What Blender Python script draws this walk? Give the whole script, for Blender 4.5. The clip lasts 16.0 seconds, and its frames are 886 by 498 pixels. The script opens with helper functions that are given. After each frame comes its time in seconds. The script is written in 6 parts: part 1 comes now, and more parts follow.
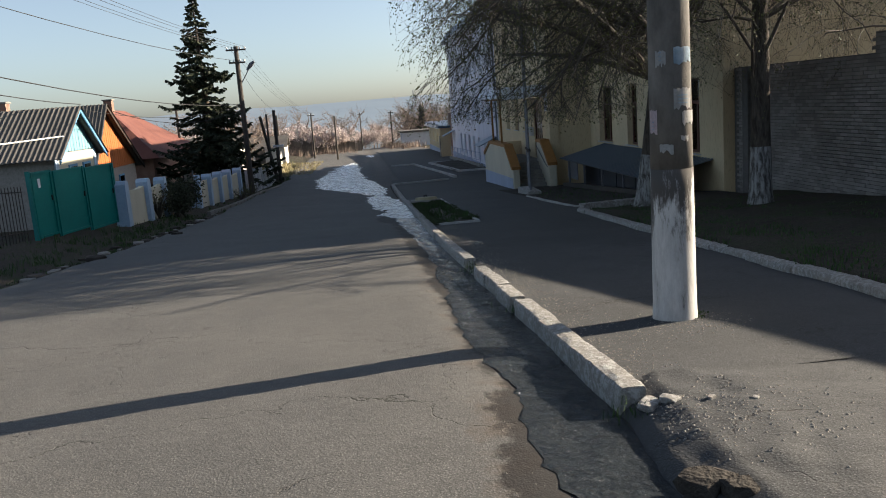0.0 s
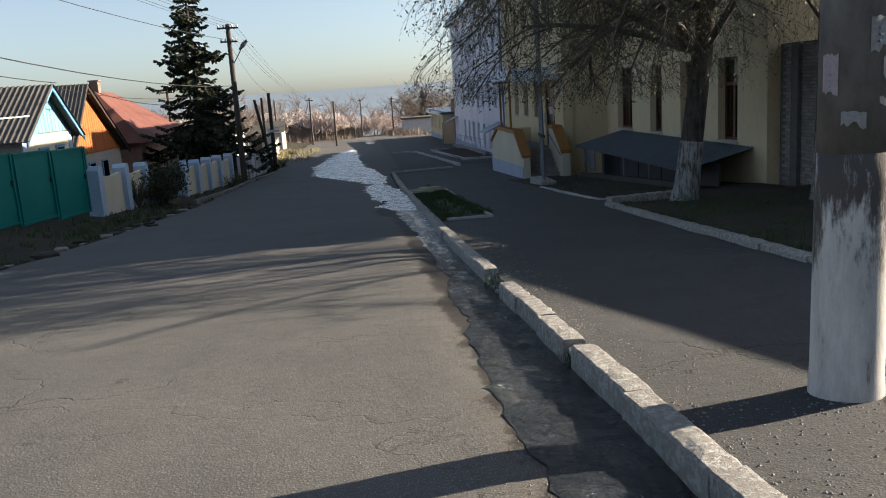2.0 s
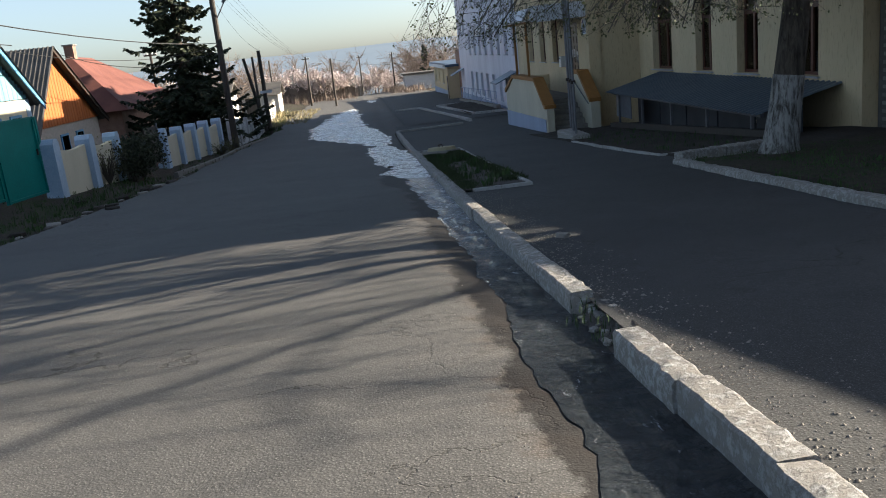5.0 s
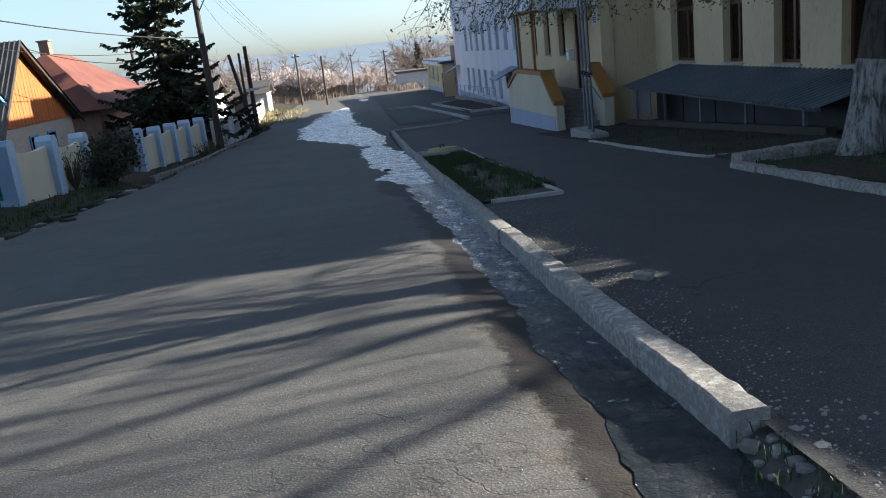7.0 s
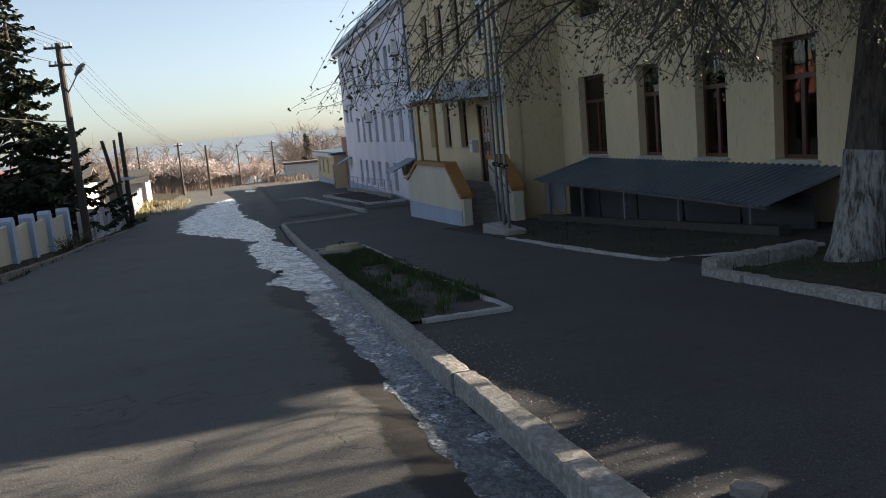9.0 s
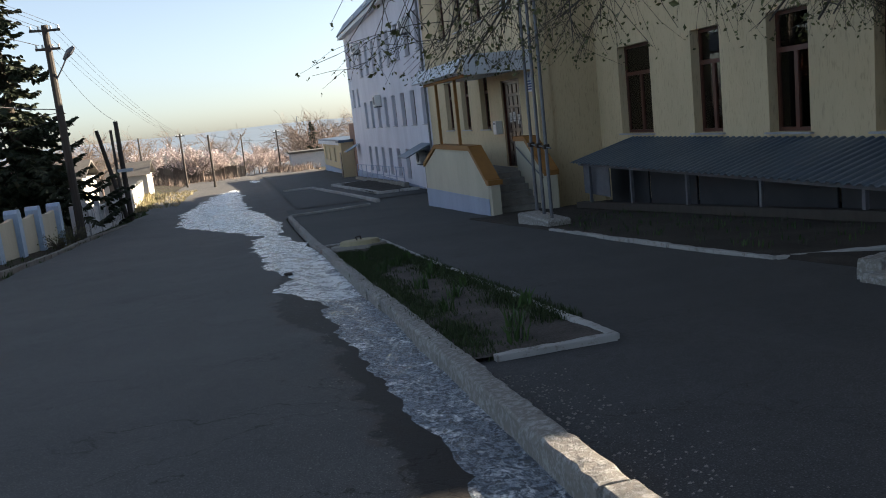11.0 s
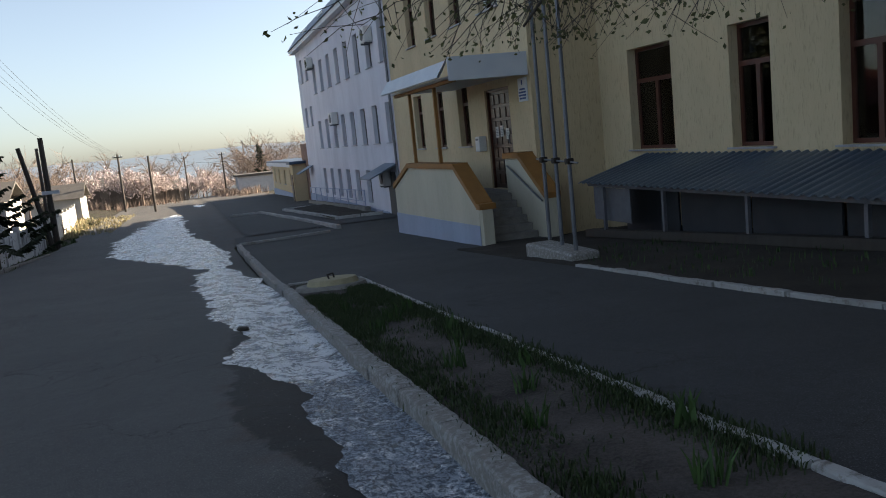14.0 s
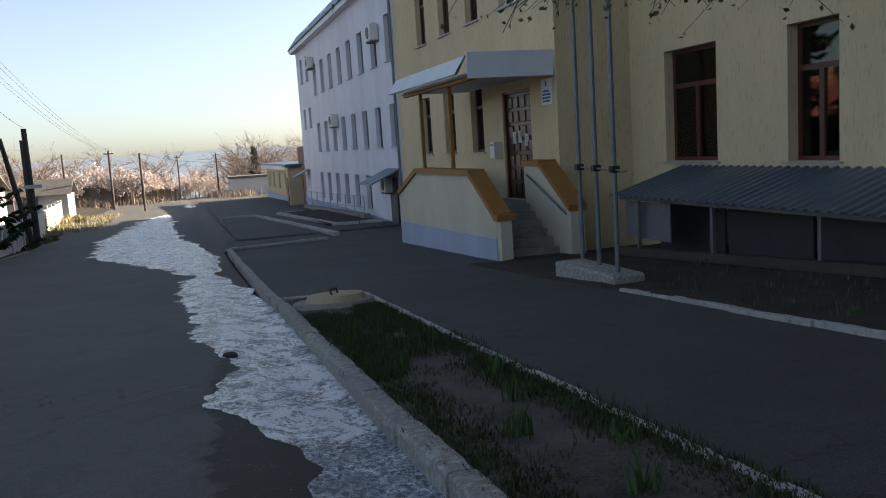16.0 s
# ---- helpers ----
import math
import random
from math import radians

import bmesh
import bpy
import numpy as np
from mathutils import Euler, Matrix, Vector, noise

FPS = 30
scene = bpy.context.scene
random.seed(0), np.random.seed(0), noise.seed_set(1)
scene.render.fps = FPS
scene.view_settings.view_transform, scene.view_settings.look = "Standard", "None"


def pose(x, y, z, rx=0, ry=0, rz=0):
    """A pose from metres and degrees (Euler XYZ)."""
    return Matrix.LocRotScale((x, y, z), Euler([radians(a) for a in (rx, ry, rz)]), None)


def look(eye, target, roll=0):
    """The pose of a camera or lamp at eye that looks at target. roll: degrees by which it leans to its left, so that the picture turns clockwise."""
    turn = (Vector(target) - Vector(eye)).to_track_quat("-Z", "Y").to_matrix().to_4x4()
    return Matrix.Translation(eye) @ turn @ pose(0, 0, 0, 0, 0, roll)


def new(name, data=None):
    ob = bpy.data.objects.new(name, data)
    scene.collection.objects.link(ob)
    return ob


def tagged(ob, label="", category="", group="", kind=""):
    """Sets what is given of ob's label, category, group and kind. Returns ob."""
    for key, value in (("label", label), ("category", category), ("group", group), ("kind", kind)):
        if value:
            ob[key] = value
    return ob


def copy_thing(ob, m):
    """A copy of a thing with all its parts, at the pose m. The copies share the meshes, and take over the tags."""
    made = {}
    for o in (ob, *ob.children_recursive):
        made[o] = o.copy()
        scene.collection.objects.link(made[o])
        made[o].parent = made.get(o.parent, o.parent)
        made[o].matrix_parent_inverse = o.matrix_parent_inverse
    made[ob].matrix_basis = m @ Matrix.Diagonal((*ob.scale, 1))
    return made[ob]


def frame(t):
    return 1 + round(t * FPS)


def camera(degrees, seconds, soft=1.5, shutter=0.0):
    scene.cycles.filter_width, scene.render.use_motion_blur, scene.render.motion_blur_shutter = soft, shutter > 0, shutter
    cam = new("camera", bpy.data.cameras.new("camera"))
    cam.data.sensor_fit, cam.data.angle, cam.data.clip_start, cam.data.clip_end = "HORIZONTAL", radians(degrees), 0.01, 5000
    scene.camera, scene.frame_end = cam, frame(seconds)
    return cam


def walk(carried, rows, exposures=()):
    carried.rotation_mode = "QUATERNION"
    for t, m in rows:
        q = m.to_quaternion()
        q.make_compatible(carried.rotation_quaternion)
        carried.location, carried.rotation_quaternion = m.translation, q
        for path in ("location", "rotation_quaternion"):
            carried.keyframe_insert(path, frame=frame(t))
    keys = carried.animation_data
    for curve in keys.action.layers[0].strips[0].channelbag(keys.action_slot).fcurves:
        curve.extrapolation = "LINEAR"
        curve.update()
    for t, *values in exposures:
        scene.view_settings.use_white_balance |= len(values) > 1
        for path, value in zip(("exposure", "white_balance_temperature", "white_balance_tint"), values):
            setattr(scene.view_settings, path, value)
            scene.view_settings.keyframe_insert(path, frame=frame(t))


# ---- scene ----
cam = camera(57.2, 16.0, soft=1.0)
PATH = [
    (0, (0.569, -1.872, 1.59), (0.749, 0.088, 1.234), -4.3),
    (0.5, (0.563, -1.276, 1.561), (0.748, 0.683, 1.204), -4.2),
    (1, (0.609, -0.64, 1.503), (0.793, 1.317, 1.135), -4.2),
    (1.5, (0.606, -0.055, 1.462), (0.784, 1.901, 1.085), -4.0),
    (2, (0.657, 0.6, 1.365), (0.835, 2.555, 0.981), -3.8),
    (2.5, (0.659, 1.18, 1.326), (0.846, 3.131, 0.925), -3.7),
    (3, (0.714, 1.808, 1.256), (0.904, 3.749, 0.817), -4.2),
    (3.5, (0.721, 2.379, 1.198), (0.892, 4.317, 0.731), -5.4),
    (4, (0.709, 2.993, 1.147), (0.87, 4.926, 0.661), -6.0),
    (6.5, (0.735, 5.944, 0.877), (0.879, 7.88, 0.396), -6.4),
    (7, (0.682, 6.502, 0.827), (0.849, 8.435, 0.339), -6.5),
    (7.5, (0.67, 7.112, 0.802), (0.933, 9.042, 0.35), -5.8),
    (8, (0.634, 7.673, 0.771), (1.008, 9.605, 0.418), -4.7),
    (8.5, (0.636, 8.255, 0.74), (1.095, 10.179, 0.445), -4.8),
    (11, (0.73, 11.257, 0.526), (1.176, 13.18, 0.201), -6.2),
    (11.5, (0.691, 11.851, 0.497), (1.124, 13.772, 0.145), -5.4),
    (12, (0.737, 12.388, 0.458), (1.18, 14.306, 0.105), -5.4),
    (12.5, (0.765, 12.916, 0.448), (1.239, 14.836, 0.147), -5.4),
    (13, (0.788, 13.463, 0.431), (1.301, 15.377, 0.16), -5.3),
    (13.5, (0.821, 14.077, 0.361), (1.348, 15.987, 0.092), -5.4),
    (14, (0.779, 14.657, 0.315), (1.357, 16.552, 0.036), -5.8),
    (14.5, (0.782, 15.159, 0.24), (1.439, 17.02, -0.083), -6.8),
    (15, (0.817, 15.584, 0.213), (1.552, 17.405, -0.165), -6.4),
    (15.5, (0.869, 16.003, 0.183), (1.534, 17.858, -0.16), -5.3),
    (16, (0.878, 16.373, 0.194), (1.479, 18.264, -0.063), -3.7),
]
walk(cam, [(t, look(eye, target, roll)) for t, eye, target, roll in PATH], ((0.0, 1.1, 6250, 7), (4.0, 1.3, 6300, 7), (6.5, 1.48, 5650, 4), (7.2, 1.5, 5650, 4), (8.5, 1.34, 6500, 7), (11.0, 1.52, 6450, 8), (12.0, 1.62, 6450, 8), (13.0, 1.55, 6500, 8), (14.0, 1.45, 6500, 8), (14.5, 1.22, 6450, 7), (15.0, 1.7, 6500, 8), (16.0, 1.58, 6500, 8)))

# ---- light ----
SUN_AZ, SUN_EL = math.atan2(0.975, 0.22), radians(18.1)   # azimuth from +y towards +x
world = bpy.data.worlds.new("sky")
scene.world = world
world.use_nodes = True
wn = world.node_tree
sky = wn.nodes.new("ShaderNodeTexSky")
sky.sky_type = 'NISHITA'
sky.sun_disc = False
sky.sun_elevation = SUN_EL
sky.sun_rotation = SUN_AZ
sky.air_density, sky.dust_density, sky.ozone_density = 0.72, 1.3, 1.0
wn.nodes["Background"].inputs[1].default_value = 0.088
pale_air = wn.nodes.new("ShaderNodeHueSaturation")
pale_air.inputs["Saturation"].default_value = 0.74
wn.links.new(sky.outputs[0], pale_air.inputs["Color"])
wn.links.new(pale_air.outputs[0], wn.nodes["Background"].inputs[0])
sun = new("sun", bpy.data.lights.new("sun", 'SUN'))
sun.data.energy, sun.data.angle, sun.data.color = 8.4, radians(0.4), (1.0, 0.83, 0.64)
to_sun = Vector((math.sin(SUN_AZ) * math.cos(SUN_EL), math.cos(SUN_AZ) * math.cos(SUN_EL), math.sin(SUN_EL)))
sun.matrix_basis = look((30, 10, 40), Vector((30, 10, 40)) - to_sun)

# ---- materials ----


def rgb(c):
    return (c[0], c[1], c[2], 1)


class Mat:
    """A node material with short calls to add nodes."""

    def __init__(self, name, rough=0.8, metal=0.0, spec=0.5):
        self.m = bpy.data.materials.new(name)
        self.m.use_nodes = True
        self.t = self.m.node_tree
        self.b = self.t.nodes["Principled BSDF"]
        self.b.inputs["Roughness"].default_value = rough
        self.b.inputs["Metallic"].default_value = metal
        self.b.inputs["Specular IOR Level"].default_value = spec
        self.geo = self.t.nodes.new("ShaderNodeNewGeometry")

    def put(self, node, key, v):
        if v is None:
            return
        if isinstance(v, bpy.types.NodeSocket):
            self.t.links.new(v, node.inputs[key])
        elif isinstance(v, tuple) and len(v) == 3 and node.inputs[key].type == 'RGBA':
            node.inputs[key].default_value = rgb(v)
        else:
            node.inputs[key].default_value = v

    def pos(self, scale=(1, 1, 1)):
        n = self.t.nodes.new("ShaderNodeMapping")
        self.put(n, 0, self.geo.outputs["Position"])
        n.inputs["Scale"].default_value = scale
        return n.outputs[0]

    def noise(self, scale, detail=4, rough=0.55, vec=None, dist=0.0):
        n = self.t.nodes.new("ShaderNodeTexNoise")
        self.put(n, "Vector", vec or self.geo.outputs["Position"])
        n.inputs["Scale"].default_value, n.inputs["Detail"].default_value = scale, detail
        n.inputs["Roughness"].default_value, n.inputs["Distortion"].default_value = rough, dist
        return n.outputs[0]

    def voro(self, scale, feature='F1', vec=None):
        n = self.t.nodes.new("ShaderNodeTexVoronoi")
        n.feature = feature
        self.put(n, "Vector", vec or self.geo.outputs["Position"])
        n.inputs["Scale"].default_value = scale
        return n.outputs[0]

    def ramp(self, v, a, b, lo=0.0, hi=1.0):
        n = self.t.nodes.new("ShaderNodeMapRange")
        self.put(n, 0, v)
        for k, x in zip((1, 2, 3, 4), (a, b, lo, hi)):
            n.inputs[k].default_value = x
        return n.outputs[0]

    def math(self, op, a, b=0.0):
        n = self.t.nodes.new("ShaderNodeMath")
        n.operation = op
        self.put(n, 0, a)
        self.put(n, 1, b)
        return n.outputs[0]

    def mix(self, f, a, b, kind='MIX'):
        n = self.t.nodes.new("ShaderNodeMix")
        n.data_type, n.blend_type = 'RGBA', kind
        self.put(n, 0, f)
        self.put(n, 6, a)
        self.put(n, 7, b)
        return n.outputs[2]

    def axis(self, i, vec=None):
        n = self.t.nodes.new("ShaderNodeSeparateXYZ")
        self.put(n, 0, vec or self.geo.outputs["Position"])
        return n.outputs[i]

    def rand(self, island=False):
        if island:
            return self.geo.outputs["Random Per Island"]
        return self.t.nodes.new("ShaderNodeObjectInfo").outputs["Random"]

    def color(self, v):
        self.put(self.b, "Base Color", v)
        return self

    def bump(self, h, strength=0.4, dist=0.01):
        n = self.t.nodes.new("ShaderNodeBump")
        self.put(n, "Height", h)
        n.inputs["Strength"].default_value, n.inputs["Distance"].default_value = strength, dist
        self.t.links.new(n.outputs[0], self.b.inputs["Normal"])
        return self


def mottled(name, a, b, scale=3.0, rough=0.8, fine=60.0, bump=0.3, dist=0.004, metal=0.0, grain=0.25, spec=0.4):
    """Two tones mixed by broad noise, darkened a little by a fine grain, with relief."""
    m = Mat(name, rough, metal, spec)
    broad = m.ramp(m.noise(scale, 5, 0.6), 0.3, 0.7)
    small = m.noise(fine, 3)
    c = m.mix(broad, a, b)
    c = m.mix(grain, c, m.mix(m.ramp(small, 0.3, 0.7), tuple(x * 0.5 for x in a), tuple(min(1, x * 1.3) for x in b)))
    m.color(c).bump(small, bump, dist)
    return m.m


def asphalt(name, tone_a, tone_b, wet=False, cracks=0.5):
    """Worn asphalt: pale stone grit, patches, wandering cracks and old transverse seams."""
    m = Mat(name, 0.85, 0, 0.35)
    broad = m.ramp(m.noise(0.35, 6, 0.6), 0.35, 0.65)
    patch = m.ramp(m.noise(1.7, 6, 0.65), 0.35, 0.7)
    mid = m.ramp(m.noise(11, 6, 0.75), 0.36, 0.64)
    grit = m.voro(75)
    fine = m.noise(130, 3)
    c = m.mix(broad, tone_a, tone_b)
    c = m.mix(m.math('MULTIPLY', patch, 0.4), c, tuple(x * 0.6 for x in tone_a))
    c = m.mix(m.math('MULTIPLY', mid, 0.4), c, tuple(x * 0.55 for x in tone_a))
    c = m.mix(m.ramp(grit, 0.06, 0.36, 0.75, 0.0), c, tuple(min(1, x * 2.2) for x in tone_b))
    c = m.mix(m.ramp(fine, 0.35, 0.62, 0.65, 0.0), c, tuple(x * 0.3 for x in tone_a))
    warp = m.t.nodes.new("ShaderNodeVectorMath")
    warp.operation = 'MULTIPLY_ADD'
    nz = m.t.nodes.new("ShaderNodeTexNoise")
    m.put(nz, "Vector", m.geo.outputs["Position"])
    nz.inputs["Scale"].default_value, nz.inputs["Detail"].default_value = 1.3, 8
    m.put(warp, 0, nz.outputs["Color"])
    warp.inputs[1].default_value = (1.5, 1.2, 0.0)
    m.put(warp, 2, m.pos((0.55, 0.8, 0.0)))
    edge = m.voro(0.62, 'DISTANCE_TO_EDGE', warp.outputs[0])
    line = m.ramp(edge, 0.0, 0.006, 1.0, 0.0)
    line = m.math('MULTIPLY', line, m.ramp(m.noise(0.45, 3), 0.46 - 0.12 * cracks, 0.6))
    sway = m.math('ADD', m.math('MULTIPLY', m.noise(1.1, 6, 0.6), 0.9), m.math('MULTIPLY', m.axis(1), 0.62))
    seam = m.math('ABSOLUTE', m.math('SUBTRACT', m.math('FRACT', sway), 0.5))
    seam = m.math('MULTIPLY', m.ramp(seam, 0.0, 0.009, 1.0, 0.0), m.ramp(m.noise(0.9, 4, 0.6), 0.52 - 0.06 * cracks, 0.6))
    line = m.math('MAXIMUM', line, seam)
    c = m.mix(m.math('MULTIPLY', line, 0.85), c, (0.02, 0.017, 0.014))
    height = m.math('SUBTRACT', m.math('ADD', m.math('MULTIPLY', grit, -0.6), m.math('ADD', m.math('MULTIPLY', fine, 0.5), m.math('MULTIPLY', mid, 0.5))), m.math('MULTIPLY', line, 1.6))
    if wet:
        x, y = m.axis(0), m.axis(1)
        wob = m.math('MULTIPLY', m.math('SUBTRACT', m.noise(1.6, 8, 0.75, m.pos((1, 0.7, 0))), 0.5), 0.9)
        spill = m.math('MULTIPLY', m.ramp(y, 18.6, 20.0), m.ramp(y, 23.0, 26.0, 1.0, 0.0))
        first = m.ramp(y, 1.0, 3.2, 0.22, 0.0)
        reach = m.math('ADD', m.math('ADD', x, wob), m.math('ADD', m.math('MULTIPLY', spill, 0.36), first))
        damp = m.ramp(reach, 1.24, 1.3)
        damp = m.math('MULTIPLY', damp, m.ramp(m.math('ADD', y, m.math('MULTIPLY', wob, 3.0)), 36.0, 42.0, 1.0, 0.0))
        rust = m.math('MULTIPLY', m.ramp(reach, 1.1, 1.26), m.ramp(m.noise(3.5, 4), 0.45, 0.62))
        c = m.mix(m.math('MULTIPLY', rust, 0.45), c, (0.075, 0.05, 0.032))
        c = m.mix(m.math('MULTIPLY', damp, 0.82), c, (0.02, 0.018, 0.017))
        m.put(m.b, "Roughness", m.ramp(damp, 0, 1, 0.86, 0.7))
        m.put(m.b, "Specular IOR Level", m.ramp(damp, 0, 1, 0.35, 0.15))
    m.color(c).bump(height, 0.5, 0.005)
    return m.m


M_road = asphalt("dusty_asphalt", (0.094, 0.092, 0.089), (0.126, 0.122, 0.116), wet=True, cracks=1.0)
M_walk = asphalt("grey_asphalt", (0.05, 0.051, 0.052), (0.074, 0.075, 0.076), cracks=0.7)

mm = Mat("soil_and_grass_ground", 0.95, 0, 0.2)
g1 = mm.ramp(mm.noise(0.8, 6, 0.65), 0.5, 0.66)
c = mm.mix(mm.ramp(mm.noise(14, 4), 0.3, 0.7), (0.026, 0.022, 0.017), (0.06, 0.05, 0.038))
c = mm.mix(g1, c, mm.mix(mm.ramp(mm.noise(30, 3), 0.3, 0.7), (0.018, 0.028, 0.011), (0.045, 0.055, 0.022)))
mm.color(c).bump(mm.noise(25, 5, 0.7), 0.9, 0.04)
M_ground = mm.m
M_soil = mottled("dark_soil", (0.022, 0.019, 0.016), (0.05, 0.043, 0.036), 1.8, 0.95, 40, 0.9, 0.02, spec=0.2)
M_drysoil = mottled("dry_soil", (0.02, 0.017, 0.015), (0.115, 0.1, 0.09), 1.8, 0.95, 45, 0.8, 0.02, spec=0.2)

# water: dark, rippled along the slope; the sky's pale reflection is painted in downstream
mm = Mat("running_water", 0.06, 0, 0.5)
mm.b.inputs["IOR"].default_value = 1.33
rip = mm.noise(9, 5, 0.65, mm.pos((0.7, 1.1, 1)), 1.4)
rip2 = mm.noise(30, 4, 0.65, mm.pos((1.0, 0.7, 1)), 0.8)
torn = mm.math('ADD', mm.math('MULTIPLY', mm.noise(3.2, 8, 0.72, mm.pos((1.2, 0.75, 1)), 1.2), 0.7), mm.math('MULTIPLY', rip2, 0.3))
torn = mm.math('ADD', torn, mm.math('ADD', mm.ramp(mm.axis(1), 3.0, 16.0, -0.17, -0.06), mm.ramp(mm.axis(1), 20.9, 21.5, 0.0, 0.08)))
froth_and_sheen = mm.ramp(torn, 0.46, 0.54)
# pale blue ripples and the white froth both carry reflected sky in their colour
mm.color(mm.mix(mm.math('MULTIPLY', froth_and_sheen, 0.92), mm.mix(mm.ramp(mm.axis(1), 10.0, 16.0), (0.03, 0.035, 0.04), mm.mix(mm.ramp(rip2, 0.42, 0.56), (0.08, 0.10, 0.13), (0.38, 0.43, 0.50))), (0.82, 0.85, 0.89)))
mm.put(mm.b, "Roughness", mm.ramp(froth_and_sheen, 0, 1, 0.06, 0.3))
mm.bump(mm.math('ADD', rip, mm.math('MULTIPLY', rip2, 0.5)), 1.0, 0.08)
M_water = mm.m

M_conc = mottled("weathered_concrete", (0.13, 0.122, 0.11), (0.24, 0.225, 0.2), 5, 0.9, 70, 0.7, 0.008)


def whitewashed(name, paint=(0.62, 0.61, 0.58), under=(0.2, 0.18, 0.155), wear=0.5, flake=9):
    m = Mat(name, 0.85, 0, 0.3)
    chips = m.ramp(m.noise(flake, 8, 0.75), wear - 0.05, wear + 0.06)
    tint = m.mix(m.ramp(m.noise(1.2, 4), 0.3, 0.7), paint, tuple(x * 0.72 for x in paint))
    c = m.mix(chips, under, tint)
    m.color(m.mix(m.math('MULTIPLY', m.rand(), 0.2), c, tuple(x * 0.6 for x in under)))
    m.bump(m.math('ADD', m.noise(45, 4, 0.7), m.math('MULTIPLY', chips, 0.4)), 0.8, 0.012)
    return m.m


M_kerb = whitewashed("whitewashed_kerb", (0.44, 0.435, 0.42), (0.23, 0.215, 0.195), wear=0.52, flake=20)
M_kerb_clean = whitewashed("limewashed_edging", (0.42, 0.415, 0.40), wear=0.42)


def stucco(name, a, b, lines=True):
    """Grooved scratch render with vertical worm marks and streaked dirt."""
    m = Mat(name, 0.9, 0, 0.25)
    worm = m.noise(26, 3, 0.6, m.pos((1, 1, 0.22)))
    dirt = m.ramp(m.noise(0.7, 5, 0.65, m.pos((1, 1, 0.35))), 0.35, 0.75)
    c = m.mix(dirt, a, b)
    c = m.mix(m.ramp(worm, 0.55, 0.7, 0, 0.45 if lines else 0.15), c, tuple(x * 0.45 for x in a))
    m.color(c).bump(m.math('ADD', worm, m.math('MULTIPLY', m.noise(120, 2), 0.3)), 0.8, 0.012)
    return m.m


M_yellow = stucco("ochre_stucco", (0.53, 0.43, 0.275), (0.43, 0.35, 0.225))
M_white = stucco("pale_lilac_stucco", (0.62, 0.62, 0.675), (0.49, 0.49, 0.545), False)
M_plinth = stucco("pale_blue_plinth", (0.34, 0.39, 0.50), (0.28, 0.32, 0.41), False)
M_orange = mottled("orange_coping_paint", (0.30, 0.14, 0.035), (0.23, 0.11, 0.03), 4, 0.7)
M_cream = stucco("cream_fence_plaster", (0.52, 0.485, 0.38), (0.42, 0.39, 0.305), False)
M_bluepaint = mottled("pale_blue_lime_paint", (0.26, 0.36, 0.50), (0.37, 0.46, 0.57), 4, 0.8)
M_greyfence = mottled("pale_grey_concrete_fence", (0.40, 0.41, 0.42), (0.52, 0.53, 0.54), 3, 0.9)
M_teal = mottled("teal_gate_paint", (0.0, 0.13, 0.12), (0.004, 0.17, 0.155), 2, 0.45, 30, 0.15, 0.003)
M_brick_dark = mottled("dark_mortar", (0.07, 0.067, 0.062), (0.11, 0.105, 0.1), 6, 0.95)
mm = Mat("silicate_brick", 0.9, 0, 0.25)
c = mm.mix(mm.rand(), (0.15, 0.14, 0.13), (0.24, 0.225, 0.21))
c = mm.mix(mm.ramp(mm.noise(1.1, 5), 0.4, 0.75, 0, 0.6), c, (0.085, 0.078, 0.07))
mm.color(c).bump(mm.noise(60, 4), 0.6, 0.006)
M_brick = mm.m
mm = Mat("silicate_brick_rows", 0.9, 0, 0.25)
c = mm.mix(mm.rand(True), (0.15, 0.14, 0.13), (0.24, 0.225, 0.21))
c = mm.mix(mm.ramp(mm.noise(1.1, 5), 0.4, 0.75, 0, 0.6), c, (0.085, 0.078, 0.07))
mm.color(c).bump(mm.noise(60, 4), 0.6, 0.006)
M_brick_rows = mm.m
M_frame = mottled("red_brown_window_frame", (0.055, 0.017, 0.011), (0.08, 0.026, 0.016), 5, 0.4)
M_greyframe = mottled("grey_window_reveal", (0.10, 0.095, 0.10), (0.15, 0.14, 0.145), 5, 0.7)
M_sill = mottled("grey_metal_sill", (0.26, 0.27, 0.29), (0.36, 0.37, 0.39), 5, 0.5, metal=0.3)
# rooms made up behind the glass, their dimness put into the plaster colour
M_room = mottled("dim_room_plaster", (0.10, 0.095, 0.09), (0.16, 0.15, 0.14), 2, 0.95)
M_curtain = mottled("pale_net_curtain", (0.42, 0.42, 0.42), (0.55, 0.55, 0.54), 6, 0.95)
M_roofblue = mottled("blue_metal_roof", (0.045, 0.075, 0.12), (0.075, 0.11, 0.16), 1.5, 0.4, metal=0.4)
M_leanto = mottled("grey_blue_corrugated_sheet", (0.095, 0.135, 0.19), (0.14, 0.18, 0.235), 1.2, 0.4, 40, 0.2, 0.003, metal=0.55)
M_sheetwhite = mottled("white_sheet_fascia", (0.52, 0.55, 0.60), (0.62, 0.64, 0.67), 2, 0.5)
M_door = mottled("dark_brown_steel_door", (0.035, 0.018, 0.014), (0.055, 0.03, 0.021), 4, 0.35, metal=0.2)
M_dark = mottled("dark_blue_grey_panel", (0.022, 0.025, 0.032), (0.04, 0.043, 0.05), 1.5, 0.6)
M_steel = mottled("grey_painted_steel", (0.11, 0.115, 0.135), (0.17, 0.175, 0.19), 6, 0.5, metal=0.4)
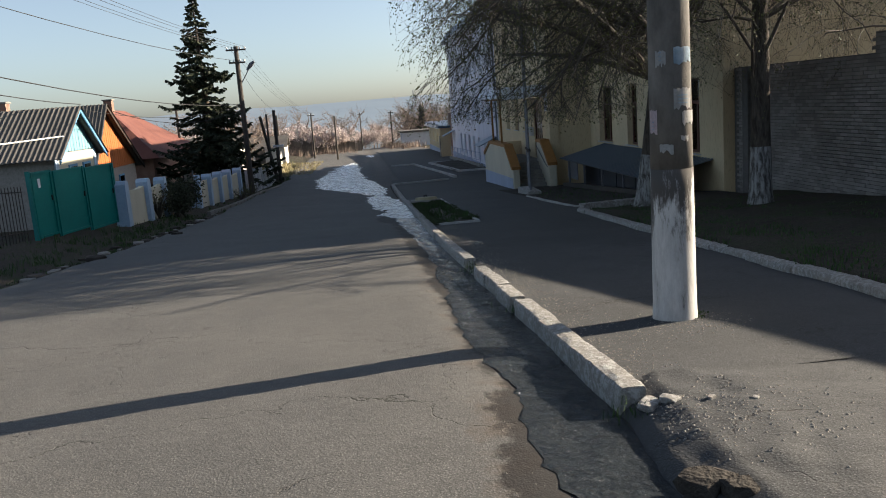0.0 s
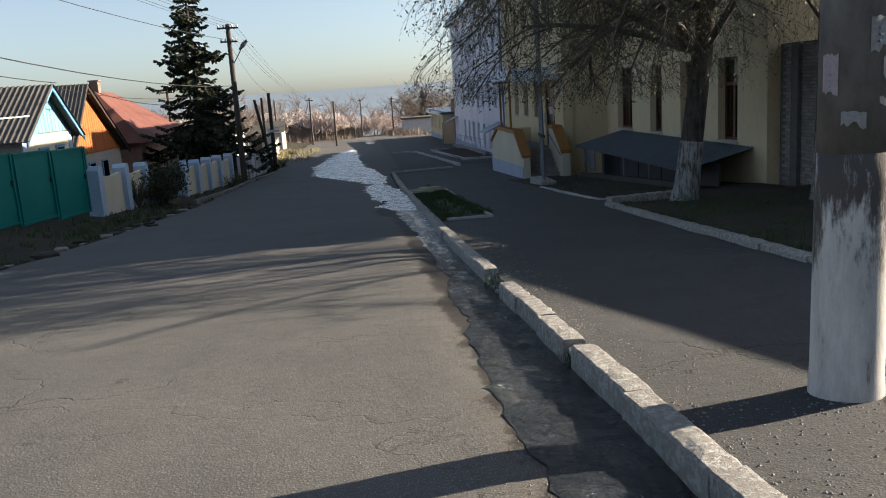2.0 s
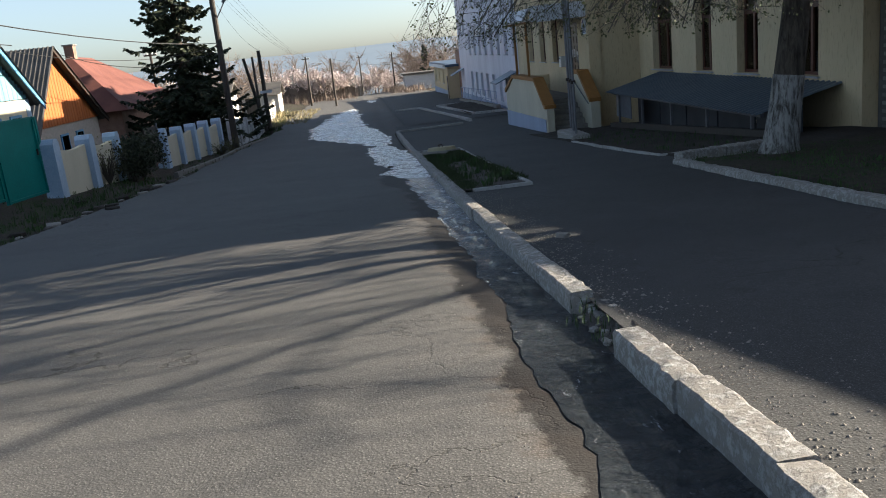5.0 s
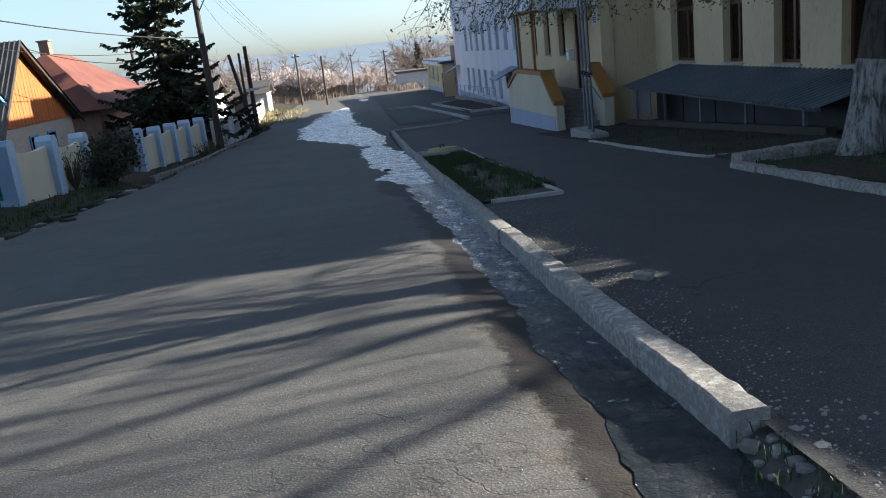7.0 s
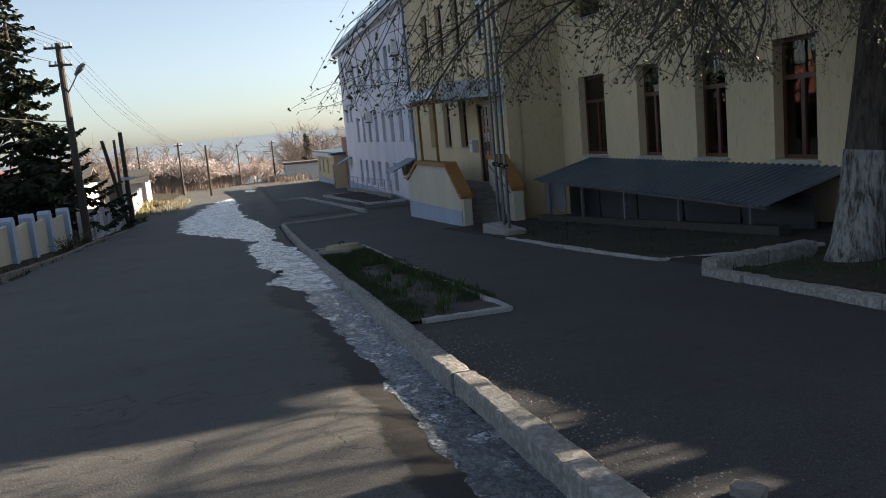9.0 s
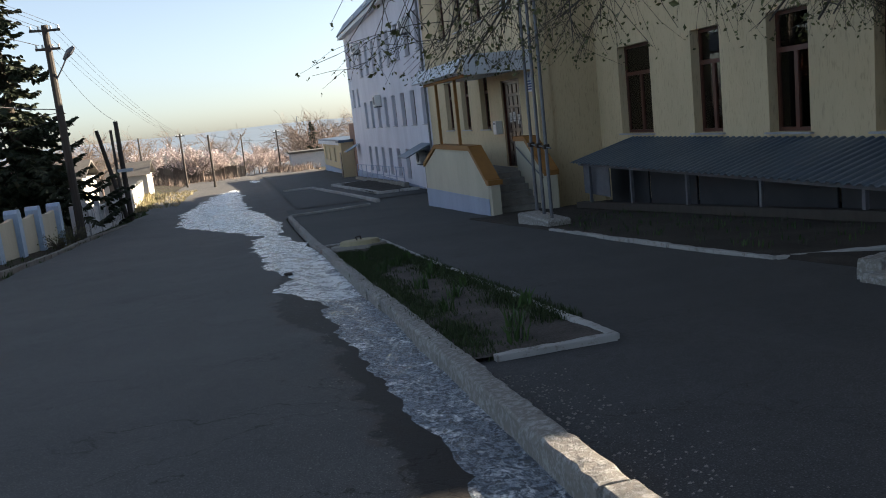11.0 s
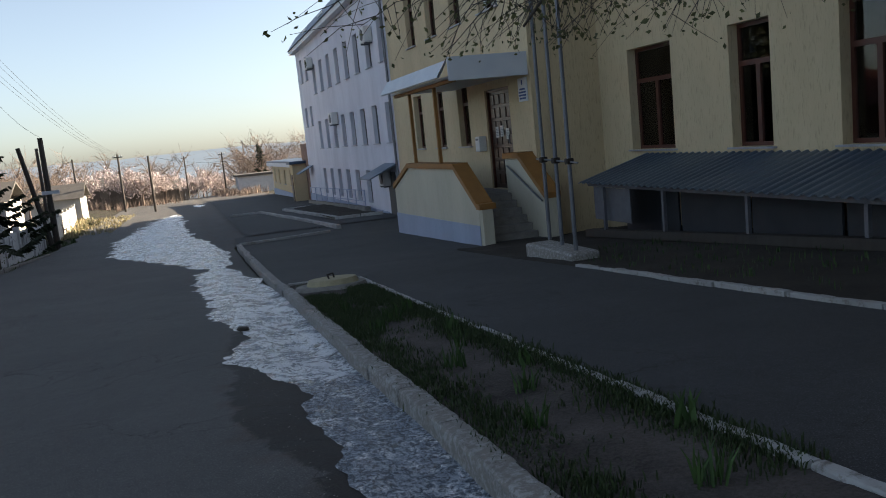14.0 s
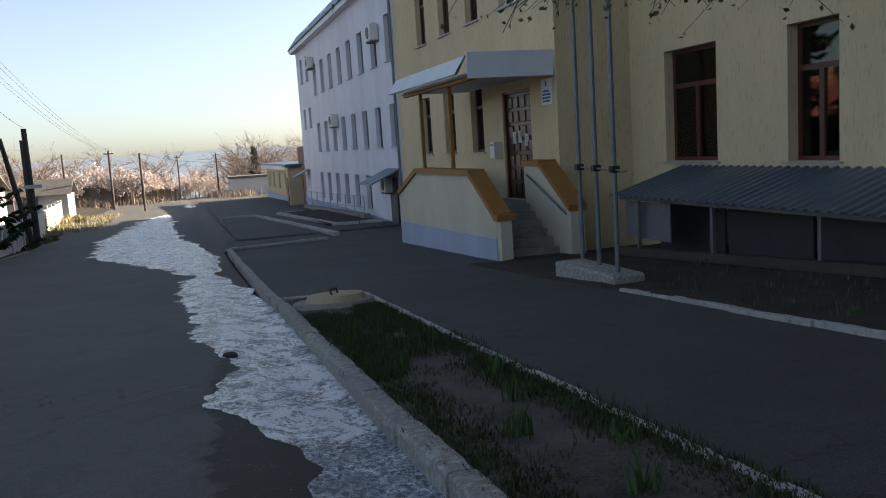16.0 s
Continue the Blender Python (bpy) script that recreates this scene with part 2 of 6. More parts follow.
M_iron = mottled("black_rusty_iron", (0.02, 0.018, 0.017), (0.05, 0.035, 0.025), 8, 0.7, metal=0.3)
M_plastic = mottled("off_white_plastic", (0.55, 0.55, 0.53), (0.66, 0.66, 0.64), 5, 0.5)
M_black = mottled("black_rubber", (0.015, 0.015, 0.015), (0.03, 0.03, 0.03), 5, 0.7)
M_slate = mottled("grey_corrugated_slate", (0.075, 0.07, 0.063), (0.13, 0.12, 0.11), 1.5, 0.9, 30, 0.5, 0.01)
M_redroof = mottled("rust_red_slate_roof", (0.10, 0.030, 0.024), (0.16, 0.06, 0.042), 1.0, 0.85, 30, 0.5, 0.01)
M_redbrick = mottled("brown_brick_house_wall", (0.16, 0.085, 0.06), (0.26, 0.17, 0.13), 3, 0.9, 25, 0.6, 0.01)
M_greybrick = mottled("grey_brick_house_wall", (0.22, 0.20, 0.18), (0.36, 0.33, 0.30), 9, 0.9, 25, 0.6, 0.01)


def boards(name, a, b):
    m = Mat(name, 0.7, 0, 0.3)
    c = m.mix(m.rand(), a, b)
    c = m.mix(m.ramp(m.noise(8, 4, 0.6, m.pos((1, 1, 0.15))), 0.45, 0.75, 0, 0.5), c, tuple(x * 0.5 for x in a))
    m.color(c).bump(m.noise(40, 3, 0.6, m.pos((1, 1, 0.1))), 0.4, 0.004)
    return m.m


M_orangewood = boards("orange_painted_boards", (0.30, 0.085, 0.02), (0.38, 0.12, 0.03))
M_bluewood = boards("light_blue_painted_boards", (0.13, 0.27, 0.33), (0.17, 0.33, 0.38))
M_bluetrim = mottled("blue_trim_paint", (0.07, 0.19, 0.34), (0.10, 0.25, 0.42), 4, 0.6)
M_oldwood = boards("weathered_grey_wood", (0.10, 0.085, 0.07), (0.17, 0.145, 0.12))
M_polewood = boards("dark_tarred_wood", (0.035, 0.03, 0.026), (0.065, 0.055, 0.045))
M_whitewall = mottled("white_limewashed_wall", (0.42, 0.40, 0.36), (0.52, 0.50, 0.46), 1.5, 0.9)
mm = Mat("dark_furrowed_bark", 0.95, 0, 0.2)
fur = mm.noise(16, 5, 0.7, mm.pos((1, 1, 0.22)), 0.4)
mm.color(mm.mix(mm.ramp(fur, 0.35, 0.65), (0.028, 0.023, 0.019), (0.10, 0.085, 0.07))).bump(fur, 1.0, 0.05)
M_bark = mm.m
mm = Mat("limewashed_bark", 0.95, 0, 0.2)
fur = mm.noise(16, 5, 0.7, mm.pos((1, 1, 0.22)), 0.4)
mm.color(mm.mix(mm.ramp(fur, 0.4, 0.58), (0.06, 0.055, 0.05), (0.27, 0.265, 0.255))).bump(fur, 1.0, 0.04)
M_limebark = mm.m
M_twig = mottled("brown_grey_twigs", (0.042, 0.035, 0.03), (0.10, 0.085, 0.07), 3, 0.9)
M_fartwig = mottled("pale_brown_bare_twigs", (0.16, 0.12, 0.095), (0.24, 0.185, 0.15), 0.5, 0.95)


def leafy(name, a, b):
    m = Mat(name, 0.65, 0, 0.25)
    m.color(m.mix(m.rand(True), a, b))
    return m.m


M_bud = leafy("young_green_brown_leaves", (0.06, 0.065, 0.025), (0.13, 0.13, 0.05))
M_needle = leafy("dark_spruce_needles", (0.014, 0.022, 0.013), (0.045, 0.055, 0.028))
M_blossom = leafy("white_pink_blossom", (0.42, 0.34, 0.32), (0.60, 0.53, 0.50))
M_grass = leafy("green_grass_blades", (0.02, 0.045, 0.012), (0.05, 0.09, 0.024))
M_lowgrass = leafy("low_dark_green_grass", (0.022, 0.036, 0.013), (0.05, 0.07, 0.025))
M_drygrass = leafy("dry_straw_grass", (0.22, 0.19, 0.10), (0.34, 0.29, 0.16))
M_shrub = leafy("dark_shrub_leaves", (0.016, 0.022, 0.012), (0.05, 0.055, 0.03))

mm = Mat("old_grey_concrete_pole", 0.9, 0, 0.25)
soot = mm.ramp(mm.noise(2.2, 6, 0.7, mm.pos((1, 1, 0.5))), 0.35, 0.65)
c = mm.mix(soot, (0.06, 0.055, 0.05), (0.17, 0.155, 0.14))
mm.color(c).bump(mm.noise(50, 5, 0.7), 0.6, 0.006)
M_poleconc = mm.m
mm = Mat("worn_limewash_on_pole", 0.9, 0, 0.25)
z = mm.axis(2)
streak = mm.noise(7, 7, 0.75, mm.pos((1, 1, 0.25)))
worn = mm.ramp(mm.math('SUBTRACT', streak, mm.ramp(z, 0.4, 0.95, 0.0, 0.26)), 0.30, 0.42)
mm.color(mm.mix(worn, (0.075, 0.068, 0.062), mm.mix(mm.ramp(streak, 0.4, 0.6), (0.34, 0.33, 0.315), (0.48, 0.47, 0.455)))).bump(mm.noise(40, 4, 0.7), 0.5, 0.006)
M_polelime = mm.m
M_paper = mottled("torn_white_paper", (0.40, 0.39, 0.38), (0.52, 0.51, 0.50), 14, 0.9)
M_pinkpaper = mottled("faded_pink_paper", (0.52, 0.42, 0.46), (0.62, 0.53, 0.55), 14, 0.9)
M_bluepaper = mottled("faded_blue_print", (0.28, 0.38, 0.48), (0.42, 0.50, 0.58), 20, 0.9)
M_ink = mottled("dark_print", (0.05, 0.06, 0.09), (0.08, 0.09, 0.13), 20, 0.8)
M_blueink = mottled("blue_print", (0.04, 0.07, 0.2), (0.06, 0.10, 0.26), 20, 0.8)

glass = Mat("window_glass", 0.02, 0, 0.5)
nt = glass.t
fres = nt.nodes.new("ShaderNodeFresnel")
fres.inputs[0].default_value = 1.6
clear, gloss, both = nt.nodes.new("ShaderNodeBsdfTransparent"), nt.nodes.new("ShaderNodeBsdfGlossy"), nt.nodes.new("ShaderNodeMixShader")
clear.inputs[0].default_value = (0.62, 0.66, 0.66, 1)
gloss.inputs["Roughness"].default_value = 0.015
nt.links.new(fres.outputs[0], both.inputs[0])
nt.links.new(clear.outputs[0], both.inputs[1])
nt.links.new(gloss.outputs[0], both.inputs[2])
nt.links.new(both.outputs[0], nt.nodes["Material Output"].inputs[0])
M_glass = glass.m


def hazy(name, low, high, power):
    """Distance beyond the valley, its air haze painted in as a glow."""
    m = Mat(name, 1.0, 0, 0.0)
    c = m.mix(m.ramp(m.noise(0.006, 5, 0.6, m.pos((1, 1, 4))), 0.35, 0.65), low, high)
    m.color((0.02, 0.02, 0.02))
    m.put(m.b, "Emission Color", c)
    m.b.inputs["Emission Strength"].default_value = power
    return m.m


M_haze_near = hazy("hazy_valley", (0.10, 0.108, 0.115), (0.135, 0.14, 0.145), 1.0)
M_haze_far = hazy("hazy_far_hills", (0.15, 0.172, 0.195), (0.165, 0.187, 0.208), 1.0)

# ---- mesh helpers ----


def ground_z(y):
    ys = (-80, -2, 4.2, 16.4, 20.6, 25.5, 31, 39, 49, 65, 115, 150, 300, 900, 1600, 4000)
    zs = (6.0, 0.2, -0.27, -1.21, -1.53, -1.85, -2.2, -2.55, -2.78, -3.15, -4.15, -6.5, -20, -60, -75, -75)
    return sum(float(np.interp(y + d, ys, zs)) for d in (-2, -1, 0, 1, 2)) / 5


def part(name, bm, material, parent=None, label="", kind="", smooth=False):
    """One mesh object, given in world places, under its thing or part."""
    if isinstance(bm, bmesh.types.BMesh):
        me = bpy.data.meshes.new(name)
        bm.to_mesh(me)
        bm.free()
    else:
        me = bpy.data.meshes.new(name)
        me.from_pydata(bm[0], [], bm[1])
    me.materials.append(material)
    if smooth:
        me.shade_smooth()
    ob = new(name, me)
    if parent is not None:
        ob.parent = parent
        at = parent.location if parent.parent is None else Vector((0, 0, 0))
        ob.matrix_parent_inverse = Matrix.Translation(at).inverted()
    return tagged(ob, label=label, kind=kind)


def thing(name, at, label, category, group="", kind=""):
    ob = new(name)
    ob.empty_display_size = 0.2
    ob.location = at
    return tagged(ob, label, category, group, kind)


def box(bm, x0, x1, y0, y1, z0, z1, bevel=0.0):
    m = Matrix.Translation(((x0 + x1) / 2, (y0 + y1) / 2, (z0 + z1) / 2)) @ Matrix.Diagonal((abs(x1 - x0), abs(y1 - y0), abs(z1 - z0), 1))
    vs = bmesh.ops.create_cube(bm, size=1, matrix=m)["verts"]
    if bevel:
        es = list({e for v in vs for e in v.link_edges})
        bmesh.ops.bevel(bm, geom=es, offset=bevel, segments=1, affect='EDGES')
    return bm


def boxed(*a, bevel=0.0):
    return box(bmesh.new(), *a, bevel=bevel)


def tube_into(vs, fs, pts, radii, sides=6, cap=True):
    """Adds a tapered tube along pts to vertex and face lists."""
    base = len(vs)
    n = len(pts)
    for i, (p, r) in enumerate(zip(pts, radii)):
        d = (Vector(pts[min(i + 1, n - 1)]) - Vector(pts[max(i - 1, 0)]))
        d = d.normalized() if d.length > 1e-6 else Vector((0, 0, 1))
        u = d.cross(Vector((0.13, 0.31, 0.94)) if abs(d.z) < 0.9 else Vector((1, 0.1, 0))).normalized()
        w = d.cross(u)
        for k in range(sides):
            a = 2 * math.pi * k / sides
            vs.append(tuple(Vector(p) + r * (math.cos(a) * u + math.sin(a) * w)))
    for i in range(n - 1):
        for k in range(sides):
            a, b = base + i * sides + k, base + i * sides + (k + 1) % sides
            fs.append((a, b, b + sides, a + sides))
    if cap:
        fs.append(tuple(base + k for k in reversed(range(sides))))
        fs.append(tuple(base + (n - 1) * sides + k for k in range(sides)))


def tube(pts, radii, sides=10):
    vs, fs = [], []
    if not isinstance(radii, (list, tuple)):
        radii = [radii] * len(pts)
    tube_into(vs, fs, pts, radii, sides)
    return vs, fs


def prism(poly, axis, a, b):
    """A plate: the outline poly, in the two other axes, pulled from a to b along axis."""
    bm = bmesh.new()

    def at(p, q):
        return {"x": (q, p[0], p[1]), "y": (p[0], q, p[1]), "z": (p[0], p[1], q)}[axis]
    lo = [bm.verts.new(at(p, a)) for p in poly]
    hi = [bm.verts.new(at(p, b)) for p in poly]
    bm.faces.new(lo)
    bm.faces.new(list(reversed(hi)))
    for i in range(len(poly)):
        j = (i + 1) % len(poly)
        bm.faces.new((lo[i], hi[i], hi[j], lo[j]))
    bmesh.ops.recalc_face_normals(bm, faces=bm.faces)
    return bm


def sheet(xs, ys, zf):
    """A grid surface z = zf(x, y)."""
    vs = [(x, y, zf(x, y)) for y in ys for x in xs]
    n = len(xs)
    fs = [(j * n + i, j * n + i + 1, (j + 1) * n + i + 1, (j + 1) * n + i) for j in range(len(ys) - 1) for i in range(n - 1)]
    return vs, fs


def pierced(bm, x0, x1, y0, y1, z0, z1, holes):
    """A wall in the y-z plane, from x0 to x1 thick, with rectangular holes (ya, yb, za, zb)."""
    cy = sorted({y0, y1, *[min(max(h[k], y0), y1) for h in holes for k in (0, 1)]})
    for a, b in zip(cy, cy[1:]):
        mid = (a + b) / 2
        gaps = sorted((h[2], h[3]) for h in holes if h[0] < mid < h[1])
        z = z0
        for lo, hi in gaps:
            if lo > z + 1e-4:
                box(bm, x0, x1, a, b, z, lo)
            z = max(z, hi)
        if z < z1 - 1e-4:
            box(bm, x0, x1, a, b, z, z1)
    bmesh.ops.remove_doubles(bm, verts=bm.verts, dist=1e-4)
    return bm


def arange(a, b, step):
    return [a + i * (b - a) / max(1, round((b - a) / step)) for i in range(max(1, round((b - a) / step)) + 1)]

# ---- ground, road, pavement ----
rng = random.Random(4)


def rough_z(x, y, amp=0.02):
    return amp * noise.noise((x * 0.9, y * 0.7, 3.1)) + amp * 0.5 * noise.noise((x * 3.1, y * 2.7, 7.7))


def land_z(x, y):
    z = ground_z(y) - 0.12
    if x < -6.2:
        z += 0.10 + min(0.25, (-6.2 - x) * 0.12)
    if x > 4.0:
        z += 0.06
    return z + (rough_z(x, y, 0.05) if -20 < y < 120 else 0)


gx = sorted({*arange(-30, 16, 1.0), -60, -120, -300, -900, -2500, -4000, 20, 30, 60, 150, 400, 1200, 4000})
gy = sorted({*arange(-20, 130, 1.5), -80, -50, -35, 150, 180, 220, 300, 450, 700, 1100, 1600, 2400, 4000})
tagged(part("ground", sheet(gx, gy, land_z), M_ground, smooth=True), "bare soil and grass sloping down the valley", "ground", kind="structure")


def road_z(x, y):
    dip = 0.075 * math.exp(-((x - 1.78) / 0.4) ** 2)
    if x < -5.2:
        dip += 0.09 * min(1.0, (-5.2 - x) / 0.5)
    return ground_z(y) - dip + rough_z(x, y, 0.018)


def road_left(y):
    return -5.5 + 0.35 * noise.noise((0.0, y * 0.35, 2.0)) + 0.12 * noise.noise((0.0, y * 1.9, 5.0)) + float(np.interp(y, (-60, 36, 54, 70, 130), (0, 0, 1.0, 0.2, 0.6)))


ys = arange(-40, 46, 0.3) + arange(46.6, 125, 0.8)
cols = arange(0, 1, 1 / 44)
vs = []
for y in ys:
    a, b = road_left(y), 1.97 if y < 42 else min(2.0 + (y - 42) * 0.9, 8.4)
    for f in cols:
        x = a + (b - a) * f
        vs.append((x, y, road_z(x, y)))
n = len(cols)
fs = [(j * n + i, j * n + i + 1, (j + 1) * n + i + 1, (j + 1) * n + i) for j in range(len(ys) - 1) for i in range(n - 1)]
tagged(part("road", (vs, fs), M_road, smooth=True), "sunlit dusty cracked asphalt road, wet along the gutter", "road", kind="structure")


def kerb_x(y):
    return float(np.interp(y, (2.3, 13.0, 20.0, 28.0, 41.5), (1.945, 1.945, 2.045, 2.11, 2.13)))


def walk_z(x, y):
    return ground_z(y) + 0.03 + rough_z(x, y, 0.015)


def bed_edge(y):
    """Where the pavement meets the planted ground at its building side."""
    return float(np.interp(y, (-40, 4.6, 9.1, 15.2, 16.8, 17.0, 18.6, 25.6, 27.7, 27.8, 60), (4.1, 4.74, 5.03, 5.46, 5.62, 7.2, 6.0, 6.1, 6.1, 8.6, 8.6)))


ys = arange(2.6, 45, 0.3)
vs, cols = [], arange(0, 1, 1 / 20)
for y in ys:
    b = bed_edge(y)
    for f in cols:
        a = kerb_x(y) + 0.03
        x = a + (b - a) * f
        vs.append((x, y, walk_z(x, y)))
n = len(cols)
fs = [(j * n + i, j * n + i + 1, (j + 1) * n + i + 1, (j + 1) * n + i) for j in range(len(ys) - 1) for i in range(n - 1)]
tagged(part("pavement", (vs, fs), M_walk, smooth=True), "grey worn asphalt pavement with hairline cracks", "pavement", kind="structure")


def ramp_edge(y):
    return 1.74 + 0.1 * noise.noise((0.0, y * 0.8, 9.0)) + 0.03 * noise.noise((0.0, y * 4.0, 3.0)) + (0.16 * max(0.0, y - 1.7))


def apron_z(x, y):
    e = x - ramp_edge(y)
    rise = float(np.interp(e, (-0.15, 0.0, 0.03, 0.1, 0.3, 1.3), (-0.14, -0.13, -0.06, -0.005, 0.055, 0.03)))
    return ground_z(y) + rise + rough_z(x, y, 0.03) + 0.012 * noise.noise((x * 6, y * 6, 1.0))


tagged(part("pavement_ramp", sheet(arange(1.5, 2.5, 0.035) + arange(2.58, 5.0, 0.16), arange(-12, 2.66, 0.07), apron_z), M_walk, smooth=True),
       "broken asphalt ramp where the kerb has gone", "pavement", kind="structure")
tagged(part("yard_pavement", sheet(arange(2.6, 8.55, 0.5), arange(44.8, 95, 1.5), lambda x, y: ground_z(y) + 0.06 + rough_z(x, y, 0.02)), M_walk, smooth=True),
       "grey asphalt yard beside the pale building", "pavement", kind="structure")

# running water
W_Y = (-6, 2, 3.0, 4.5, 6.5, 8.9, 10.0, 12, 14, 16, 18.1, 19.1, 20.4, 21.2, 21.6, 22.6, 23.6, 24.6, 25.2, 26.3, 29, 32, 35.5, 38, 41.8, 44, 48, 51, 55, 63, 68, 72, 73)
W_L = (1.35, 1.3, 1.36, 1.28, 1.35, 1.44, 1.5, 1.52, 1.48, 1.51, 1.44, 1.37, 1.34, 1.46, 1.25, 0.98, 1.02, 1.22, 1.12, 0.8, 0.88, 0.64, 0.9, 0.2, -1.25, -2.0, -2.2, -2.4, -2.1, -1.7, -1.2, -0.5, 0.0)
W_R = (1.86, 1.86, 1.87, 1.88, 1.9, 1.9, 1.9, 1.9, 1.9, 1.94, 1.97, 1.98, 1.99, 2.0, 2.0, 2.0, 2.02, 2.03, 2.03, 2.04, 2.06, 1.9, 1.55, 1.7, 1.7, 1.45, 0.85, 0.7, 0.5, 0.4, 0.2, 0.1, 0.05)
ys, vs, cols = arange(-6, 73, 0.09), [], arange(0, 1, 1 / 18)
for y in ys:
    j = 0.09 + 0.012 * max(0, y - 12)
    a = float(np.interp(y, W_Y, W_L)) + j * noise.noise((0, y * 0.9, 1.0)) + 0.5 * j * noise.noise((0, y * 3.3, 4.0)) + 0.05 * noise.noise((0, y * 8.0, 6.0))
    b = float(np.interp(y, W_Y, W_R)) + (j * 0.7 * noise.noise((5, y * 0.8, 1.0)) if y > 31 else 0)
    b = max(b, a + 0.05)
    for f in cols:
        x = a + (b - a) * f
        ridge = 0.02 * noise.noise((x * 5, y * 3.8, 0)) + 0.011 * noise.noise((x * 14, y * 9, 2))
        vs.append((x, y, road_z(x, y) + 0.003 + 0.014 * math.sin(math.pi * f) + ridge * math.sin(math.pi * f)))
n = len(cols)
fs = [(j * n + i, j * n + i + 1, (j + 1) * n + i + 1, (j + 1) * n + i) for j in range(len(ys) - 1) for i in range(n - 1)]
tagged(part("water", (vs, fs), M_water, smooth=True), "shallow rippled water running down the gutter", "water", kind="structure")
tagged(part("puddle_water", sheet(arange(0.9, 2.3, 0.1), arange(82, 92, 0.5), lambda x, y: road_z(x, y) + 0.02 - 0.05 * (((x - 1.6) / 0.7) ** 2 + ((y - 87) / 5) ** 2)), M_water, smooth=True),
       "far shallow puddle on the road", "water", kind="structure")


# ---- kerbs: each stone an object ----
def stone_mesh(length, width, height, seed, chip=0.02):
    """A worn kerb stone: rounded arrises, bites out of the edges, an uneven top."""
    r = random.Random(seed)
    bm = bmesh.new()
    nx = 12
    ring = ((-0.5, 0), (-0.5, 0.5), (-0.495, 0.86), (-0.42, 0.99), (-0.1, 1.0), (0.4, 1.0), (0.49, 0.92), (0.5, 0))
    rows = []
    for i in range(nx + 1):
        y = (i / nx - 0.5) * length
        end = 0.97 if i in (0, nx) else 1.0
        bite = chip * 2.2 * max(0.0, noise.noise((i * 0.55, seed * 3.7, 0.5)))
        row = []
        for u, v in ring:
            g = noise.noise((i * 0.8, u * 3 + seed, v * 2)) * chip
            dx = bite if u < -0.3 and v > 0.6 else 0.0
            dz = bite * 0.9 if -0.5 <= u < -0.2 and v > 0.6 else 0.0
            row.append(bm.verts.new((u * width + g + dx, y + r.uniform(-chip, chip) * 0.4, v * end * height + (g * 0.8 + r.uniform(-chip, chip) * 0.25 - dz if v else -0.14))))
        rows.append(row)
    for a, b in zip(rows, rows[1:]):
        for k in range(len(ring) - 1):
            bm.faces.new((a[k], b[k], b[k + 1], a[k + 1]))
    bm.faces.new(rows[0])
    bm.faces.new(list(reversed(rows[-1])))
    bmesh.ops.recalc_face_normals(bm, faces=bm.faces)
    me = bpy.data.meshes.new("kerb_stone")
    bm.to_mesh(me)
    bm.free()
    return me


def kerb_line(name, label, pts, width, height, length, material, zf, gap=0.02, chip=0.02, tilt=2.0):
    """A kerb of single stones laid along a line in plan."""
    root = thing(name, (pts[0][0], pts[0][1], zf(*pts[0])), label, "kerb", kind="structure")
    meshes = [stone_mesh(length, width, height, s + len(name), chip) for s in range(6)]
    for me in meshes:
        me.materials.append(material)
    r = random.Random(len(pts) * 7 + int(pts[0][1] * 10))
    for (xa, ya), (xb, yb) in zip(pts, pts[1:]):
        d = math.hypot(xb - xa, yb - ya)
        k = max(1, round(d / (length + gap)))
        for i in range(k):
            f = (i + 0.5) / k
            x, y = xa + (xb - xa) * f, ya + (yb - ya) * f
            e = 0.3 * d / k
            ux, uy = (xb - xa) / d, (yb - ya) / d
            slope = math.degrees(math.atan2(zf(x + ux * e, y + uy * e) - zf(x - ux * e, y - uy * e), 2 * e))
            ob = new("kerb_stone", meshes[r.randrange(6)])
            ob.parent = root
            ob.matrix_parent_inverse = Matrix.Translation(root.location).inverted()
            turn = math.degrees(math.atan2(-(xb - xa), yb - ya))
            m = pose(x + r.uniform(-0.015, 0.015), y, zf(x, y) + r.uniform(-0.008, 0.006)) @ pose(0, 0, 0, 0, 0, turn + r.uniform(-tilt, tilt) * 0.5) @ pose(0, 0, 0, slope, r.uniform(-tilt, tilt), 0)
            ob.matrix_basis = m @ Matrix.Diagonal((1, (d / k - gap) / length, 1, 1))
    return root


def kerb_base(x, y):
    return ground_z(y) - 0.03


for y0, y1, wide, lb in ((2.3, 5.48, 0.16, "chipped whitewashed concrete kerb stones before the broken corner"), (5.62, 8.15, 0.16, "short run of chipped whitewashed kerb stones between two gaps"), (9.05, 41.5, 0.155, "long chipped concrete kerb with worn whitewash along the gutter")):
    bends = [y0, *[y for y in (13.0, 20.0, 28.0) if y0 < y < y1], y1]
    kerb_line("kerb", lb, [(kerb_x(y), y) for y in bends], wide, 0.115, 0.98, M_kerb, kerb_base, gap=0.006, chip=0.008, tilt=0.8)
kerb_line("kerb_lawn", "thick whitewashed concrete kerb holding up the lawn", [(4.12, -6.0), (4.76, 4.6), (5.06, 9.1), (5.5, 15.2), (5.66, 16.9)], 0.17, 0.11, 1.1, M_kerb, lambda x, y: ground_z(y), chip=0.012)
